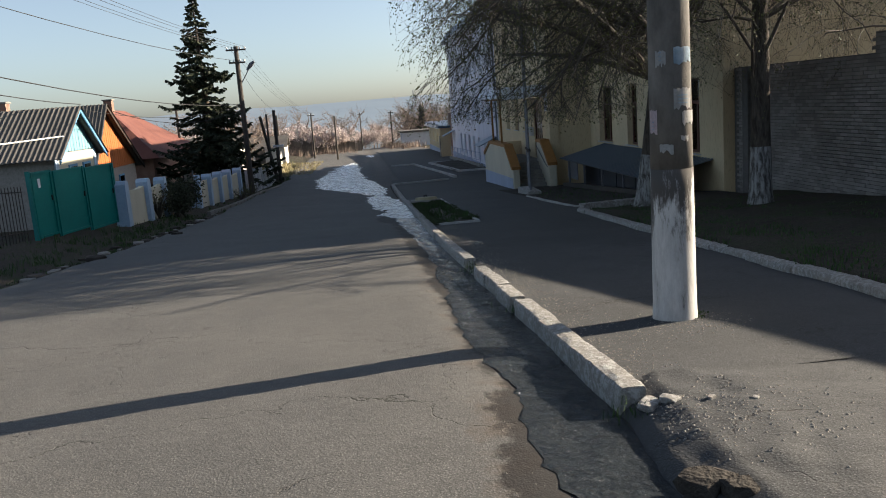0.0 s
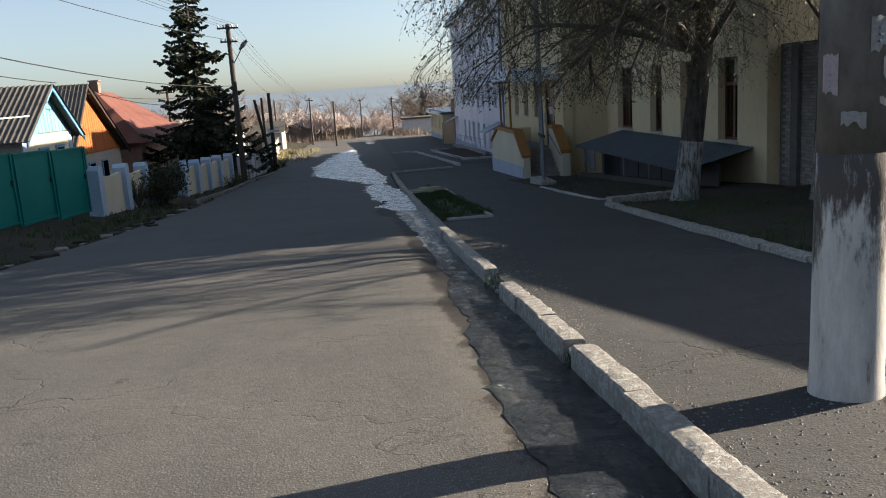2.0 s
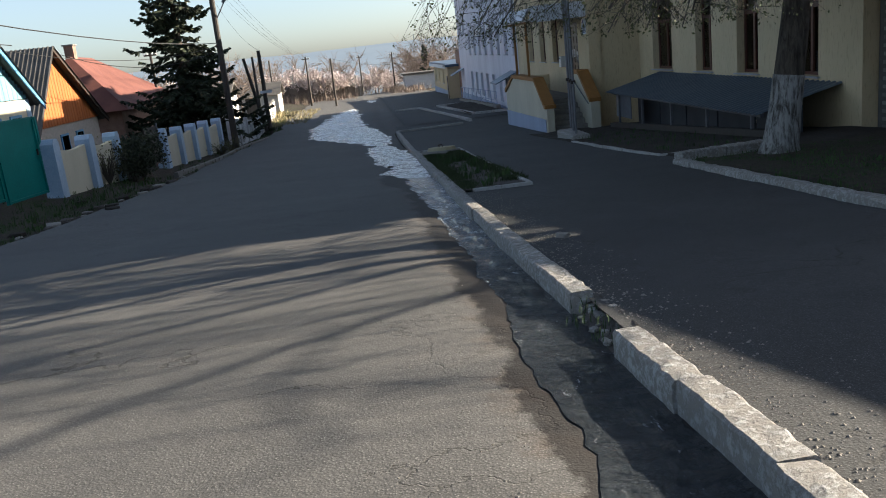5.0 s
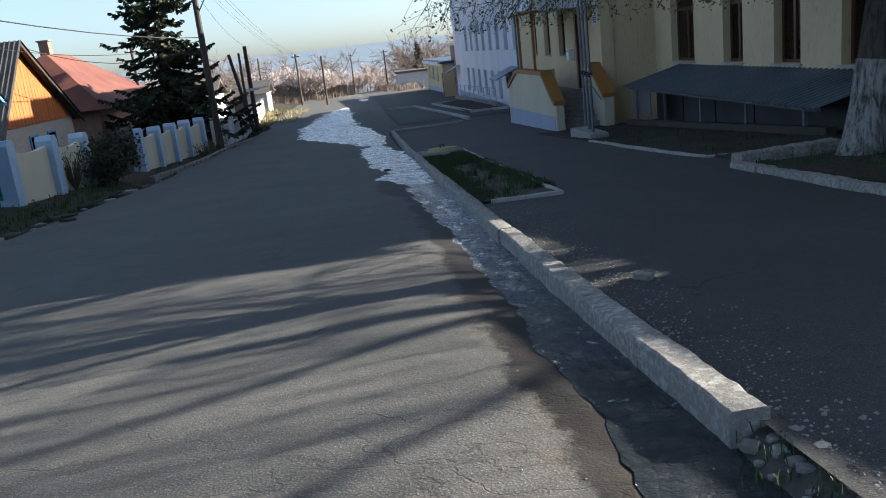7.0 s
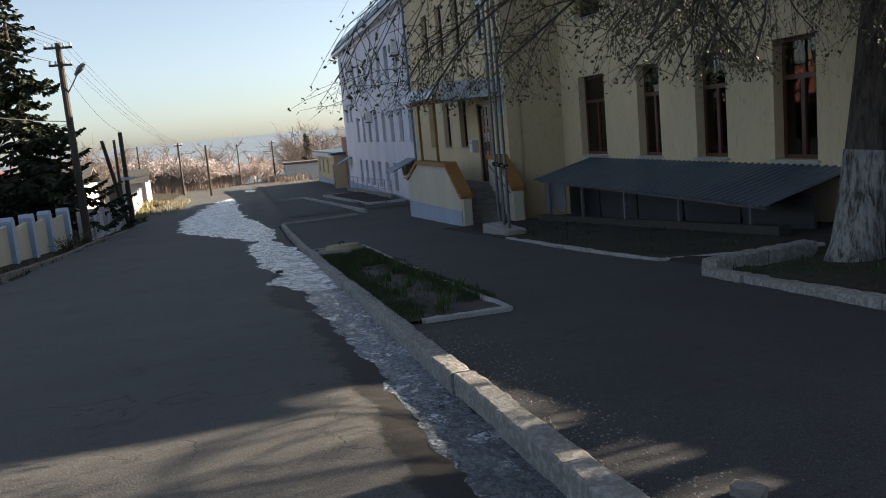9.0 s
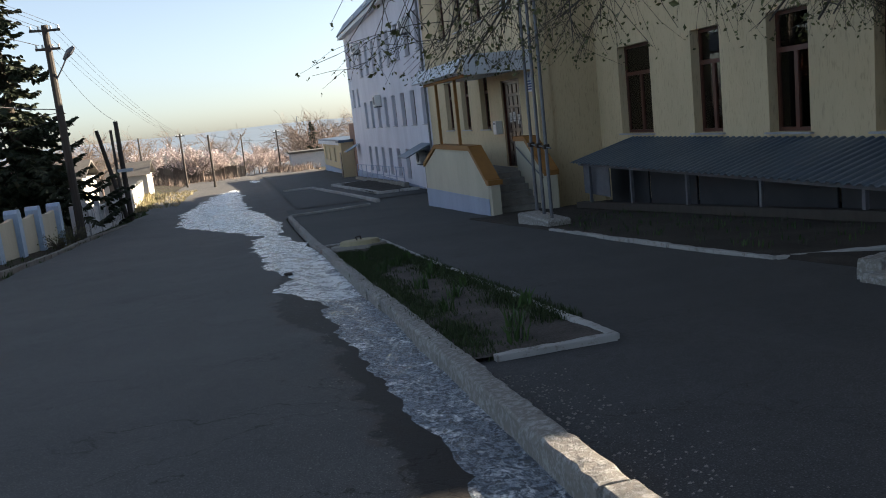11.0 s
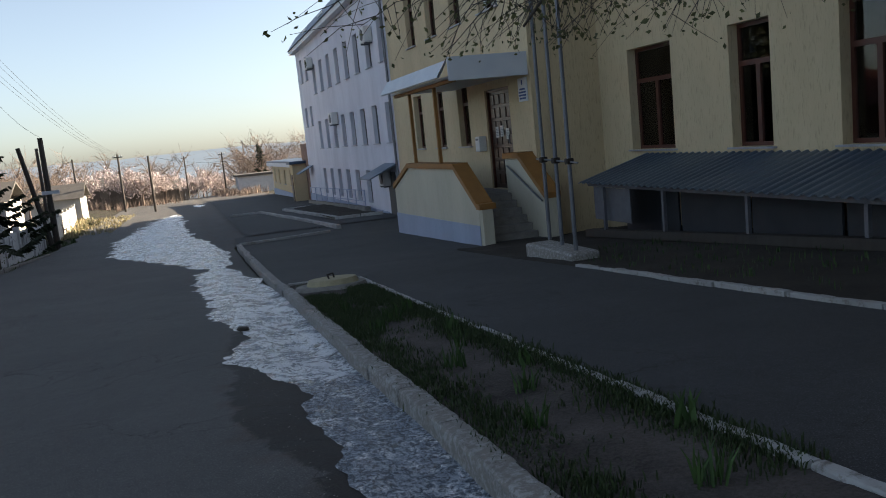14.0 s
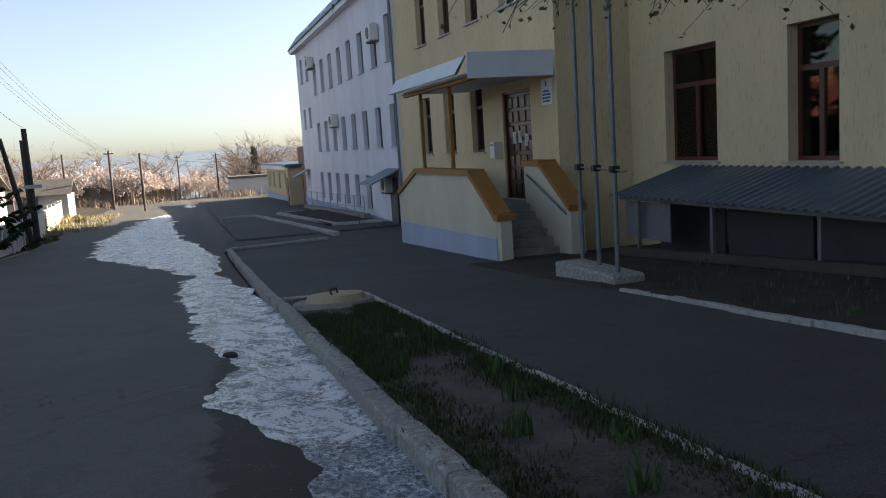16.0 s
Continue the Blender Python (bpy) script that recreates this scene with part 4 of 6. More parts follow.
# railing by the pale building
rl = thing("yard_railing", (7.9, 55, ground_z(55)), "thin pale railing beside the basement windows", "railing")
for k in range(9):
    y = 49.5 + k * 2.0
    part("post", tube([(8.1, y, ground_z(y)), (8.1, y, ground_z(y) + 1.05)], 0.025, 6), M_plinth, rl)
for h in (0.55, 1.03):
    part("rail", tube([(8.1, y, ground_z(y) + h) for y in arange(49.5, 65.5, 2)], 0.02, 6), M_plinth, rl)
part("low_wall", prism([(49.0, -3.2), (49.0, -2.45), (66.0, -2.95), (66.0, -3.6)], "x", 7.95, 8.2), M_conc, rl)
aw = thing("door_hood", (8.1, 45.6, -0.9), "small blue-grey hood over a side door", "canopy")
part("hood", prism([(7.4, -1.15), (7.4, -1.1), (8.53, -0.6), (8.53, -0.65)], "y", 45.0, 46.9), M_leanto, aw)
dk = thing("side_door", (8.5, 45.9, -2.7), "dark side door under a small hood", "door")
part("leaf", boxed(8.47, 8.54, 45.4, 46.4, -2.85, -0.95), M_dark, dk)
hw = thing("far_door_hood", (8.1, 66.8, -0.9), "small grey hood over a far door", "canopy")
part("hood", prism([(7.6, -1.3), (7.6, -1.25), (8.53, -0.8), (8.53, -0.85)], "y", 66.2, 67.6), M_leanto, hw)

# silicate brick wall
bw = thing("brick_wall", (10.8, 5.0, ground_z(5)), "pale grey silicate brick wall with a stepped top", "wall", kind="structure")
part("wall_core", boxed(10.63, 11.0, 13.3, 19.3, -1.8, 1.9), M_brick_dark, bw)
part("wall_core", boxed(10.63, 11.0, -30.0, 13.299, -1.8, 2.3), M_brick_dark, bw)
part("buttress", boxed(10.5, 10.62, 18.3, 18.6, -1.6, 1.9), M_brick_dark, bw)

# ---- concrete pole beside the kerb ----
PX, PY = 2.95, 4.22
pz = walk_z(PX, PY)
cp = thing("concrete_pole", (PX, PY, pz), "grey concrete utility pole, limewashed below, with torn notices", "utility pole")


def pole_r(h):
    return 0.168 - 0.006 * h


hs = arange(-0.15, 1.2, 0.15)
part("limewashed_foot", tube([(PX, PY, pz + h) for h in hs], [pole_r(h) + 0.002 + (0.006 if h < 0.05 else 0) for h in hs], 32), M_polelime, cp, "worn white limewash", smooth=True)
hs = arange(1.2, 9.0, 0.6)
part("shaft", tube([(PX, PY, pz + h) for h in hs], [pole_r(h) for h in hs], 32), M_poleconc, cp, smooth=True)


def wrap_paper(h0, h1, a0, a1, seed, ragged=0.02):
    """A torn sheet that follows the round pole; angles in degrees from -y."""
    r = random.Random(seed)
    n, bm = 9, bmesh.new()
    lo, hi = [], []
    for i in range(n):
        a = radians(a0 + (a1 - a0) * i / (n - 1) - 90)
        rr = pole_r(h0) + 0.004
        lo.append(bm.verts.new((PX + rr * math.cos(a), PY + rr * math.sin(a), pz + h0 + r.uniform(-ragged, ragged))))
        hi.append(bm.verts.new((PX + rr * math.cos(a), PY + rr * math.sin(a), pz + h1 + r.uniform(-ragged, ragged) * 0.5)))
    for i in range(n - 1):
        bm.faces.new((lo[i], lo[i + 1], hi[i + 1], hi[i]))
    bmesh.ops.solidify(bm, geom=bm.faces, thickness=-0.002)
    return bm


for h0, h1, a0, a1, mt, lb in ((1.33, 1.39, -52, -15, M_paper, "torn white notice scrap"), (1.47, 1.65, -88, -58, M_pinkpaper, "faded pink notice"),
                               (1.66, 1.80, -12, 42, M_paper, "torn white notice"), (1.53, 1.63, 10, 62, M_paper, "torn white notice scrap"),
                               (1.99, 2.1, -10, 50, M_bluepaper, "faded blue printed notice"), (2.5, 2.62, -12, 48, M_paper, "white printed notice"),
                               (1.98, 2.08, -60, -30, M_paper, "weathered tape scrap"), (1.42, 1.45, 5, 30, M_paper, "small paper scrap")):
    nt_ = thing("pole_notice", (PX, PY - 0.17, pz + h0), lb + " pasted on the concrete pole", "notice", "pole notices")
    part("sheet", wrap_paper(h0, h1, a0, a1, int(h0 * 100)), mt, nt_)
    if h1 - h0 > 0.1:
        for k in range(3):
            hh = h0 + 0.03 + k * 0.028
            part("print", wrap_paper(hh, hh + 0.008, a0 + 10, a1 - 12, k, 0.0), M_bluepaper, nt_).location = (0, -0.003, 0)


# ---- bare street trees ----
def grow(seed, base, trunk, limbs, reach, droop=0.0, depth=4, twigs=5, thin=0.004, clear=-99.0, west=-999.0, north=9999.0):
    """Trunk points with radii, then limbs that branch down to twigs. Returns bark lists, branch lists and twig ends."""
    r = random.Random(seed)
    tv, tf, bv, bf, ends = [], [], [], [], []
    pts = [Vector(base) + Vector(p) for p, _ in trunk]
    tube_into(tv, tf, pts, [q for _, q in trunk], 14)

    def branch(p, d, length, rad, level):
        segs = 4 if level < 3 else 3
        path, q, v = [p.copy()], p.copy(), d.normalized()
        for s in range(segs):
            v = (v + Vector((r.gauss(0, 0.2), r.gauss(0, 0.2), r.gauss(0.02, 0.13) - droop * (level - 0.6) * 0.13))).normalized()
            if q.z + v.z * length / segs < clear:
                if level > 1:
                    break
                v = Vector((v.x, v.y, abs(v.z))).normalized()
            q = q + v * (length / segs)
            if q.x < west or q.y > north:
                break
            path.append(q.copy())
        segs = len(path) - 1
        if segs < 1:
            return
        tip = rad * (0.45 if level < depth else 0.5)
        radii = [rad + (tip - rad) * i / segs for i in range(segs + 1)]
        tube_into(bv, bf, path, radii, 7 if level < 2 else (5 if level < 3 else 3), False)
        if level >= depth:
            ends.extend(path[1:])
            return
        count = r.randint(twigs - 1, twigs + 1) + (2 if level >= 2 else 0)
        for k in range(count):
            f = 0.25 + 0.75 * (k + r.random()) / count
            i = min(segs - 1, int(f * segs))
            at = path[i].lerp(path[i + 1], f * segs - i)
            side = Vector((r.gauss(0, 1), r.gauss(0, 1), r.gauss(0.1, 0.6))).normalized()
            dirn = (path[i + 1] - path[i]).normalized() * 0.75 + side * 0.85
            branch(at, dirn, length * r.uniform(0.42, 0.66), max(thin, (rad + (tip - rad) * f) * r.uniform(0.45, 0.6)), level + 1)
    for at_h, dx, dy, dz, ln, rd in limbs:
        i = min(range(len(pts)), key=lambda k: abs(pts[k].z - base[2] - at_h))
        branch(pts[i], Vector((dx, dy, dz)), ln * reach, rd, 1)
    return (tv, tf), (bv, bf), ends


def leaf_bits(points, seed, size, per, spread, keep=1.0):
    """Small folded leaves scattered round points."""
    r = random.Random(seed)
    vs, fs = [], []
    for p in points:
        if r.random() > keep:
            continue
        for _ in range(per):
            c = Vector(p) + Vector((r.gauss(0, spread), r.gauss(0, spread), r.gauss(0, spread)))
            d = Vector((r.gauss(0, 1), r.gauss(0, 1), r.gauss(0, 1))).normalized()
            u = d.cross(Vector((r.gauss(0, 1), r.gauss(0, 1), 0.3))).normalized()
            s = size * r.uniform(0.6, 1.3)
            k = len(vs)
            n_ = d.cross(u)
            vs += [tuple(c), tuple(c + d * s * 0.5 + u * s * 0.3 + n_ * s * 0.1), tuple(c + d * s), tuple(c + d * s * 0.5 - u * s * 0.3 + n_ * s * 0.1)]
            fs += [(k, k + 1, k + 2), (k, k + 2, k + 3)]
    return vs, fs


def street_tree(seed, x, y, r0, lean, limbs, reach, label, lime=1.15, leaves=0.75, droop=0.75, depth=4, twigs=6):
    z = ground_z(y) + 0.1
    t = thing("street_tree", (x, y, z), label, "tree", "street trees")
    trunk = [((lean[0] * h, lean[1] * h, h - 0.2), r0 * q) for h, q in ((0, 1.55), (0.35, 1.15), (0.8, 1.02), (1.4, 0.96), (2.2, 0.9), (3.0, 0.88), (3.8, 0.8), (4.6, 0.6), (5.6, 0.42))]
    bark, wood, ends = grow(seed, (x, y, z), trunk, limbs, reach, droop, depth, twigs, 0.004, z + 2.0, 1.4, 24.0)
    part("trunk", bark, M_bark, t, smooth=True)
    foot = [((x + lean[0] * h, y + lean[1] * h, z + h - 0.2)) for h in (0, 0.35, 0.8, lime + 0.2)]
    part("limewash", tube(foot, [r0 * q + 0.008 for q in (1.55, 1.15, 1.02, 0.98)], 14), M_limebark, t, "white limewashed trunk foot", smooth=True)
    part("branchwork", wood, M_twig, t, smooth=True)
    if leaves:
        part("leaves", leaf_bits(ends, seed, 0.05, 2, 0.035, leaves), M_bud, t, "sparse young leaf buds")
    return t


LIMBS_A = ((2.6, -0.9, 0.5, 0.75, 4.6, 0.10), (3.0, -0.8, -0.6, 0.8, 4.8, 0.10), (3.4, -0.3, 0.9, 0.7, 4.8, 0.10), (3.8, 0.6, -0.4, 0.8, 4.2, 0.10),
           (2.4, -0.35, 0.9, 0.6, 4.8, 0.085), (2.8, 0.1, 1.0, 0.65, 4.6, 0.08), (3.0, -0.7, 0.8, 0.5, 4.8, 0.08), (3.4, -1.0, 0.0, 0.6, 5.0, 0.09), (3.0, 0.2, -1.0, 0.7, 4.4, 0.085),
           (4.2, -0.9, 0.1, 0.9, 4.8, 0.10), (4.6, 0.3, 0.7, 1.0, 4.4, 0.09), (5.4, -0.2, -0.2, 1.2, 4.4, 0.10), (5.4, -0.5, 0.4, 1.0, 4.2, 0.09),
           (3.8, -0.6, -0.9, 0.9, 4.8, 0.09), (4.6, -0.4, -0.8, 1.1, 4.4, 0.085), (3.4, -0.9, -0.35, 0.55, 4.8, 0.08))
street_tree(11, 6.98, 16.2, 0.225, (0.12, -0.02), LIMBS_A, 1.0, "big street tree with drooping bare branches and limewashed foot", leaves=0.95, twigs=7)
r9 = random.Random(9)
LIMBS_B = [(2.6 + 0.2 * k, math.cos(k * 2.39 + 2.5), math.sin(k * 2.39 + 2.5), r9.uniform(0.45, 0.9), r9.uniform(3.6, 4.6), r9.uniform(0.035, 0.05)) for k in range(12)]
street_tree(23, 8.6, 13.9, 0.2, (0.0, 0.0), LIMBS_B, 1.0, "slimmer street tree with bare twigs and limewashed foot", leaves=0.5, twigs=6)
street_tree(37, 15.0, 14.5, 0.2, (0.0, 0.03), LIMBS_B, 1.05, "bare tree behind the brick wall", lime=0.3, leaves=0.1, twigs=4)


# ---- plants in the beds ----
def blades(spots, seed, h, w, n, lean=0.35, fan=0.05):
    r = random.Random(seed)
    vs, fs = [], []
    for x, y, z in spots:
        for _ in range(n):
            a, b = r.uniform(0, 6.283), r.uniform(0, 6.283)
            px, py, hh = x + r.gauss(0, fan), y + r.gauss(0, fan), h * r.uniform(0.6, 1.15)
            dx, dy = math.cos(a) * hh * lean * r.random(), math.sin(a) * hh * lean * r.random()
            ux, uy = math.cos(b) * w / 2, math.sin(b) * w / 2
            k = len(vs)
            vs += [(px - ux, py - uy, z - 0.02), (px + ux, py + uy, z - 0.02), (px + dx * 0.4 + ux * 0.9, py + dy * 0.4 + uy * 0.9, z + hh * 0.55),
                   (px + dx * 0.4 - ux * 0.9, py + dy * 0.4 - uy * 0.9, z + hh * 0.55), (px + dx, py + dy, z + hh)]
            fs += [(k, k + 1, k + 2, k + 3), (k + 3, k + 2, k + 4)]
    return vs, fs


r5 = random.Random(5)
spots = []
for _ in range(1500):
    y = r5.uniform(17.4, 27.6)
    spots.append((3.2 - abs(r5.gauss(0, 0.13)), y, ground_z(y) + 0.06))
for _ in range(900):
    y = r5.uniform(16.6, 26.5)
    spots.append((kerb_x(y) + 0.1 + abs(r5.gauss(0, 0.16)), y, ground_z(y) + 0.06))
for _ in range(1300):
    y = r5.uniform(23.0, 28.2)
    x = r5.uniform(2.25, 3.3)
    if noise.noise((x * 1.7, y * 1.1, 4.0)) > -0.1:
        spots.append((x, y, ground_z(y) + 0.06))
spots = [p for p in spots if math.hypot(p[0] - 2.75, p[1] - 27.4) > 0.62]
tagged(part("planter_grass", blades(spots, 6, 0.042, 0.009, 9, 0.9, 0.06), M_lowgrass, kind="stuff"), "short green grass tufts in the roadside planter", "grass")
for k in range(13):
    y = 16.9 + k * 0.62 + r5.uniform(-0.15, 0.15)
    x = (2.5, 2.75, 3.0)[k % 3] + r5.uniform(-0.1, 0.1)
    z = ground_z(y) + 0.06
    wide = k % 3 == 2
    ir = thing("iris_clump", (x, y, z), "clump of broad green iris leaves in the planter" if wide else "tuft of narrow green leaves in the planter", "plant", "planter tufts")
    part("leaves", blades([(x, y, z)], k, 0.17, 0.03 if wide else 0.014, 10 if wide else 26, 0.7, 0.04), M_grass, ir)
spots = []
for _ in range(1500):
    y = r5.uniform(2, 16.8)
    x = bed_edge(y) + 0.15 + abs(r5.gauss(0, 1.8))
    if x < 10.3:
        spots.append((x, y, ground_z(y) + 0.08))
tagged(part("lawn_grass", blades(spots, 8, 0.05, 0.014, 5), M_grass, kind="stuff"), "rough green grass on the shaded lawn", "grass")
spots = []
for _ in range(170):
    y = r5.uniform(18.8, 27)
    x = r5.uniform(6.3, 8.3)
    spots.append((x, y, ground_z(y) + 0.08))
tagged(part("bed_weeds", blades(spots, 9, 0.07, 0.012, 3), M_grass, kind="stuff"), "thin weeds in the building's soil bed", "weeds")
spots = []
for _ in range(420):
    y = r5.uniform(20, 75)
    x = road_left(y) - abs(r5.gauss(0.2, 0.5)) if y > 33 else road_left(y) - r5.uniform(0.2, 3.0)
    spots.append((x, y, land_z(x, y)))
tagged(part("verge_grass", blades(spots, 10, 0.16, 0.02, 5), M_grass, kind="stuff"), "patchy grass along the fences", "grass")
spots = [(r5.uniform(-8, -3.2), r5.uniform(60, 82), 0) for _ in range(700)]
tagged(part("verge_straw", blades([(x, y, land_z(x, y)) for x, y, _ in spots], 12, 0.3, 0.04, 4), M_drygrass, kind="stuff"), "dry straw-coloured grass on the verge", "grass")
spots = [(PX + 0.2 * math.cos(a), PY + 0.2 * math.sin(a), pz) for a in arange(-1.2, 0.8, 0.1)]
tagged(part("moss", blades(spots, 13, 0.018, 0.015, 5), M_grass, kind="stuff"), "green moss at the foot of the concrete pole", "moss")

# rubble at the broken kerb ends
def chunk(name, x, y, z, sx, sy, sz, material, label, group):
    """A broken angular lump, sunk a little into what it lies on."""
    bm = bmesh.new()
    bmesh.ops.create_icosphere(bm, subdivisions=2, radius=1.0, matrix=Matrix.Identity(4))
    o = Vector((x * 3, y * 3, 1.0))
    for v in bm.verts:
        q = v.co.copy()
        k = 1.0 + 0.55 * noise.noise(q * 1.3 + o)
        v.co = Vector((max(-0.72, min(0.72, q.x * k)) * sx, max(-0.72, min(0.72, q.y * k)) * sy, max(-0.5, min(0.62, q.z * k)) * sz))
    bmesh.ops.rotate(bm, verts=bm.verts, matrix=Matrix.Rotation(r5.uniform(0, 6.28), 3, 'Z'))
    bmesh.ops.translate(bm, verts=bm.verts, vec=(x, y, z + sz * 0.3))
    tagged(part(name, bm, material), label, "stone", group)


for k in range(26):
    y = 8.2 + r5.random() * 0.85
    x = 1.96 + r5.uniform(-0.09, 0.1)
    q = r5.uniform(0.015, 0.045)
    chunk("rubble_stone", x, y, ground_z(y) - 0.04 + (x - 1.87) * 0.3, q, q * 1.2, q * 0.7, M_conc if k % 4 else M_kerb, "broken grey piece of concrete in the kerb gap", "kerb rubble")
for x, y, q in ((2.0, 2.18, 0.07), (2.1, 2.15, 0.05), (1.93, 5.55, 0.06), (2.0, 5.53, 0.04), (2.3, 2.08, 0.025), (2.5, 1.98, 0.02)):
    chunk("rubble_stone", x, y, apron_z(x, y) if y < 2.6 else ground_z(y) + 0.0, q, q * 1.4, q * 0.6, M_kerb, "small broken piece of whitewashed concrete", "kerb rubble")
tagged(part("gap_soil", sheet(arange(1.84, 2.06, 0.03), arange(8.1, 9.1, 0.05), lambda x, y: ground_z(y) + float(np.interp(x, (1.84, 1.9, 2.05), (-0.09, -0.04, 0.035))) + 0.03 * noise.noise((x * 9, y * 9, 2.0))), M_drysoil, smooth=True), "crumbled earth where a kerb stone is missing", "soil", kind="structure")
for x, y, q in ((1.84, 1.1, 0.13), (1.76, 1.0, 0.1), (1.93, 0.98, 0.09)):
    chunk("dirt_clod", x, y, apron_z(x, y) - 0.01, q, q * 1.1, q * 0.6, M_soil, "dark clod of wet dirt in the gutter", "gutter dirt")
chunk("loose_stone", 2.4, 11.45, walk_z(2.4, 11.45), 0.09, 0.06, 0.05, M_conc, "loose brown stone lying on the pavement", "loose stones")
chunk("gutter_stone", 1.2, 24.7, road_z(1.2, 24.7) - 0.01, 0.13, 0.08, 0.06, M_soil, "wet dark stone standing in the stream", "stream stones")


def pebbles(spots, seed, lo, hi):
    r = random.Random(seed)
    vs, fs = [], []
    for x, y, z in spots:
        q = r.uniform(lo, hi)
        k = len(vs)
        vs += [(x + q * r.uniform(0.6, 1.2), y, z), (x, y + q * r.uniform(0.6, 1.2), z), (x - q * r.uniform(0.6, 1.2), y, z), (x, y - q * r.uniform(0.6, 1.2), z), (x + r.uniform(-q, q) * 0.3, y, z + q * 0.7)]
        fs += [(k, k + 1, k + 4), (k + 1, k + 2, k + 4), (k + 2, k + 3, k + 4), (k + 3, k, k + 4)]
    return vs, fs


spots = []
for _ in range(2200):
    y = r5.uniform(2.7, 16.0)
    x = kerb_x(y) + 0.1 + abs(r5.gauss(0, 0.22))
    spots.append((x, y, walk_z(x, y) - 0.001))
for _ in range(700):
    x, y = 1.95 + abs(r5.gauss(0, 0.5)), r5.gauss(1.9, 0.35)
    if y < 2.6:
        spots.append((x, y, apron_z(x, y) - 0.001))
for _ in range(260):
    x, y = PX + r5.gauss(0, 0.3), PY - 0.35 + r5.gauss(0, 0.2)
    spots.append((x, y, walk_z(x, y) - 0.001))
tagged(part("kerbside_gravel", pebbles(spots, 31, 0.004, 0.013), M_conc, kind="stuff"), "loose grey grit beside the broken kerb", "gravel")
spots = []
for _ in range(900):
    y = r5.uniform(0.0, 24.0)
    x = 1.3 - abs(r5.gauss(0, 0.25))
    spots.append((x, y, road_z(x, y) - 0.001))
tagged(part("gutter_grit", pebbles(spots, 32, 0.003, 0.008), M_conc, kind="stuff"), "fine grit washed along the gutter", "gravel")
spots = [(kerb_x(y) + r5.uniform(-0.12, 0.12), y, ground_z(y) + r5.uniform(-0.06, 0.02)) for y in [2.22 + r5.gauss(0, 0.05) for _ in range(16)] + [5.55 + r5.gauss(0, 0.05) for _ in range(14)] + [8.2 + r5.random() * 0.8 for _ in range(24)]]
tagged(part("gutter_weeds", blades(spots, 33, 0.045, 0.006, 4, 0.8), M_grass, kind="stuff"), "thin weeds in the gaps of the kerb", "weeds")

# broken edge of the verge opposite
for k in range(46):
    y = 13.0 + k * 0.42 + r5.uniform(-0.15, 0.15)
    x = road_left(y) - 0.15 + r5.gauss(0, 0.28)
    q = r5.uniform(0.05, 0.2)
    chunk("verge_stone", x, y, max(road_z(x, y), land_z(x, y)) - 0.01, q, q * 1.3, q * 0.5, (M_conc, M_soil, M_drysoil)[k % 3], "half-sunk broken slab on the earthy verge", "verge stones")
spots = []
for _ in range(500):
    y = r5.uniform(10, 32)
    x = road_left(y) - 0.25 - abs(r5.gauss(0, 0.9))
    spots.append((x, y, land_z(x, y)))
tagged(part("verge_tufts", blades(spots, 34, 0.09, 0.012, 7, 0.6), M_grass, kind="stuff"), "short green tufts on the earthy verge", "grass")


# ---- house side: gate, fences ----
def gz(y):
    return land_z(-8.5, y)


gt = thing("metal_gate", (-8.15, 23.9, gz(23.9)), "closed teal painted sheet-metal gate with a wicket door", "gate")
for a, b, nm in ((21.6, 22.65, "wicket"), (22.7, 24.42, "leaf"), (24.46, 26.2, "leaf")):
    zl, zh = gz((a + b) / 2) + 0.04, float(np.interp((a + b) / 2, (21.6, 26.2), (0.52, 0.38)))
    lf = part(nm, boxed(-8.17, -8.13, a, b, zl, zh), M_teal, gt)
    for y in (a + 0.03, b - 0.07):
        part("gate_frame", boxed(-8.128, -8.09, y, y + 0.05, zl, zh), M_teal, lf)
    for z in (zl + 0.02, zh - 0.07):
        part("gate_frame", boxed(-8.128, -8.095, a + 0.08, b - 0.07, z, z + 0.05), M_teal, lf)
    part("handle", boxed(-8.09, -8.05, b - 0.2, b - 0.16, zl + 1.0, zl + 1.16, bevel=0.008), M_iron, lf)
for y in (21.52, 26.21):
    part("gate_post", boxed(-8.2, -8.08, y, y + 0.07, gz(y) - 0.2, 0.54 if y < 24 else 0.4), M_teal, gt)
part("plate", boxed(-8.127, -8.12, 21.95, 22.07, 0.05, 0.3), M_sheetwhite, gt, "white house number plate")
gt.rotation_euler = (0, 0, radians(-11))
rf = thing("iron_railing_fence", (-8.75, 19.0, gz(19)), "dark thin iron bar fence beside the teal gate", "fence")
for k in range(25):
    y = 16.6 + k * 0.2
    part("bar", tube([(-8.75, y, gz(y)), (-8.75, y, gz(y) + 1.5)], 0.012, 5), M_iron, rf)
for h in (0.25, 1.35):
    part("rail", tube([(-8.75, 16.5, gz(16.5) + h), (-8.75, 21.45, gz(21.45) + h)], 0.016, 5), M_iron, rf)
pf = thing("pipe_frame", (-9.2, 20.0, gz(20)), "thin pale steel pipe arbour in front of the house", "frame")
part("pole", tube([(-8.9, 19.5, gz(19.5)), (-9.0, 19.7, 1.25)], 0.028, 6), M_steel, pf)
part("bar", tube([(-9.0, 18.0, 1.3), (-8.85, 25.6, 1.4)], 0.022, 6), M_plastic, pf)
part("bar", tube([(-9.0, 19.7, 1.25), (-12.0, 20.3, 1.3)], 0.022, 6), M_plastic, pf)


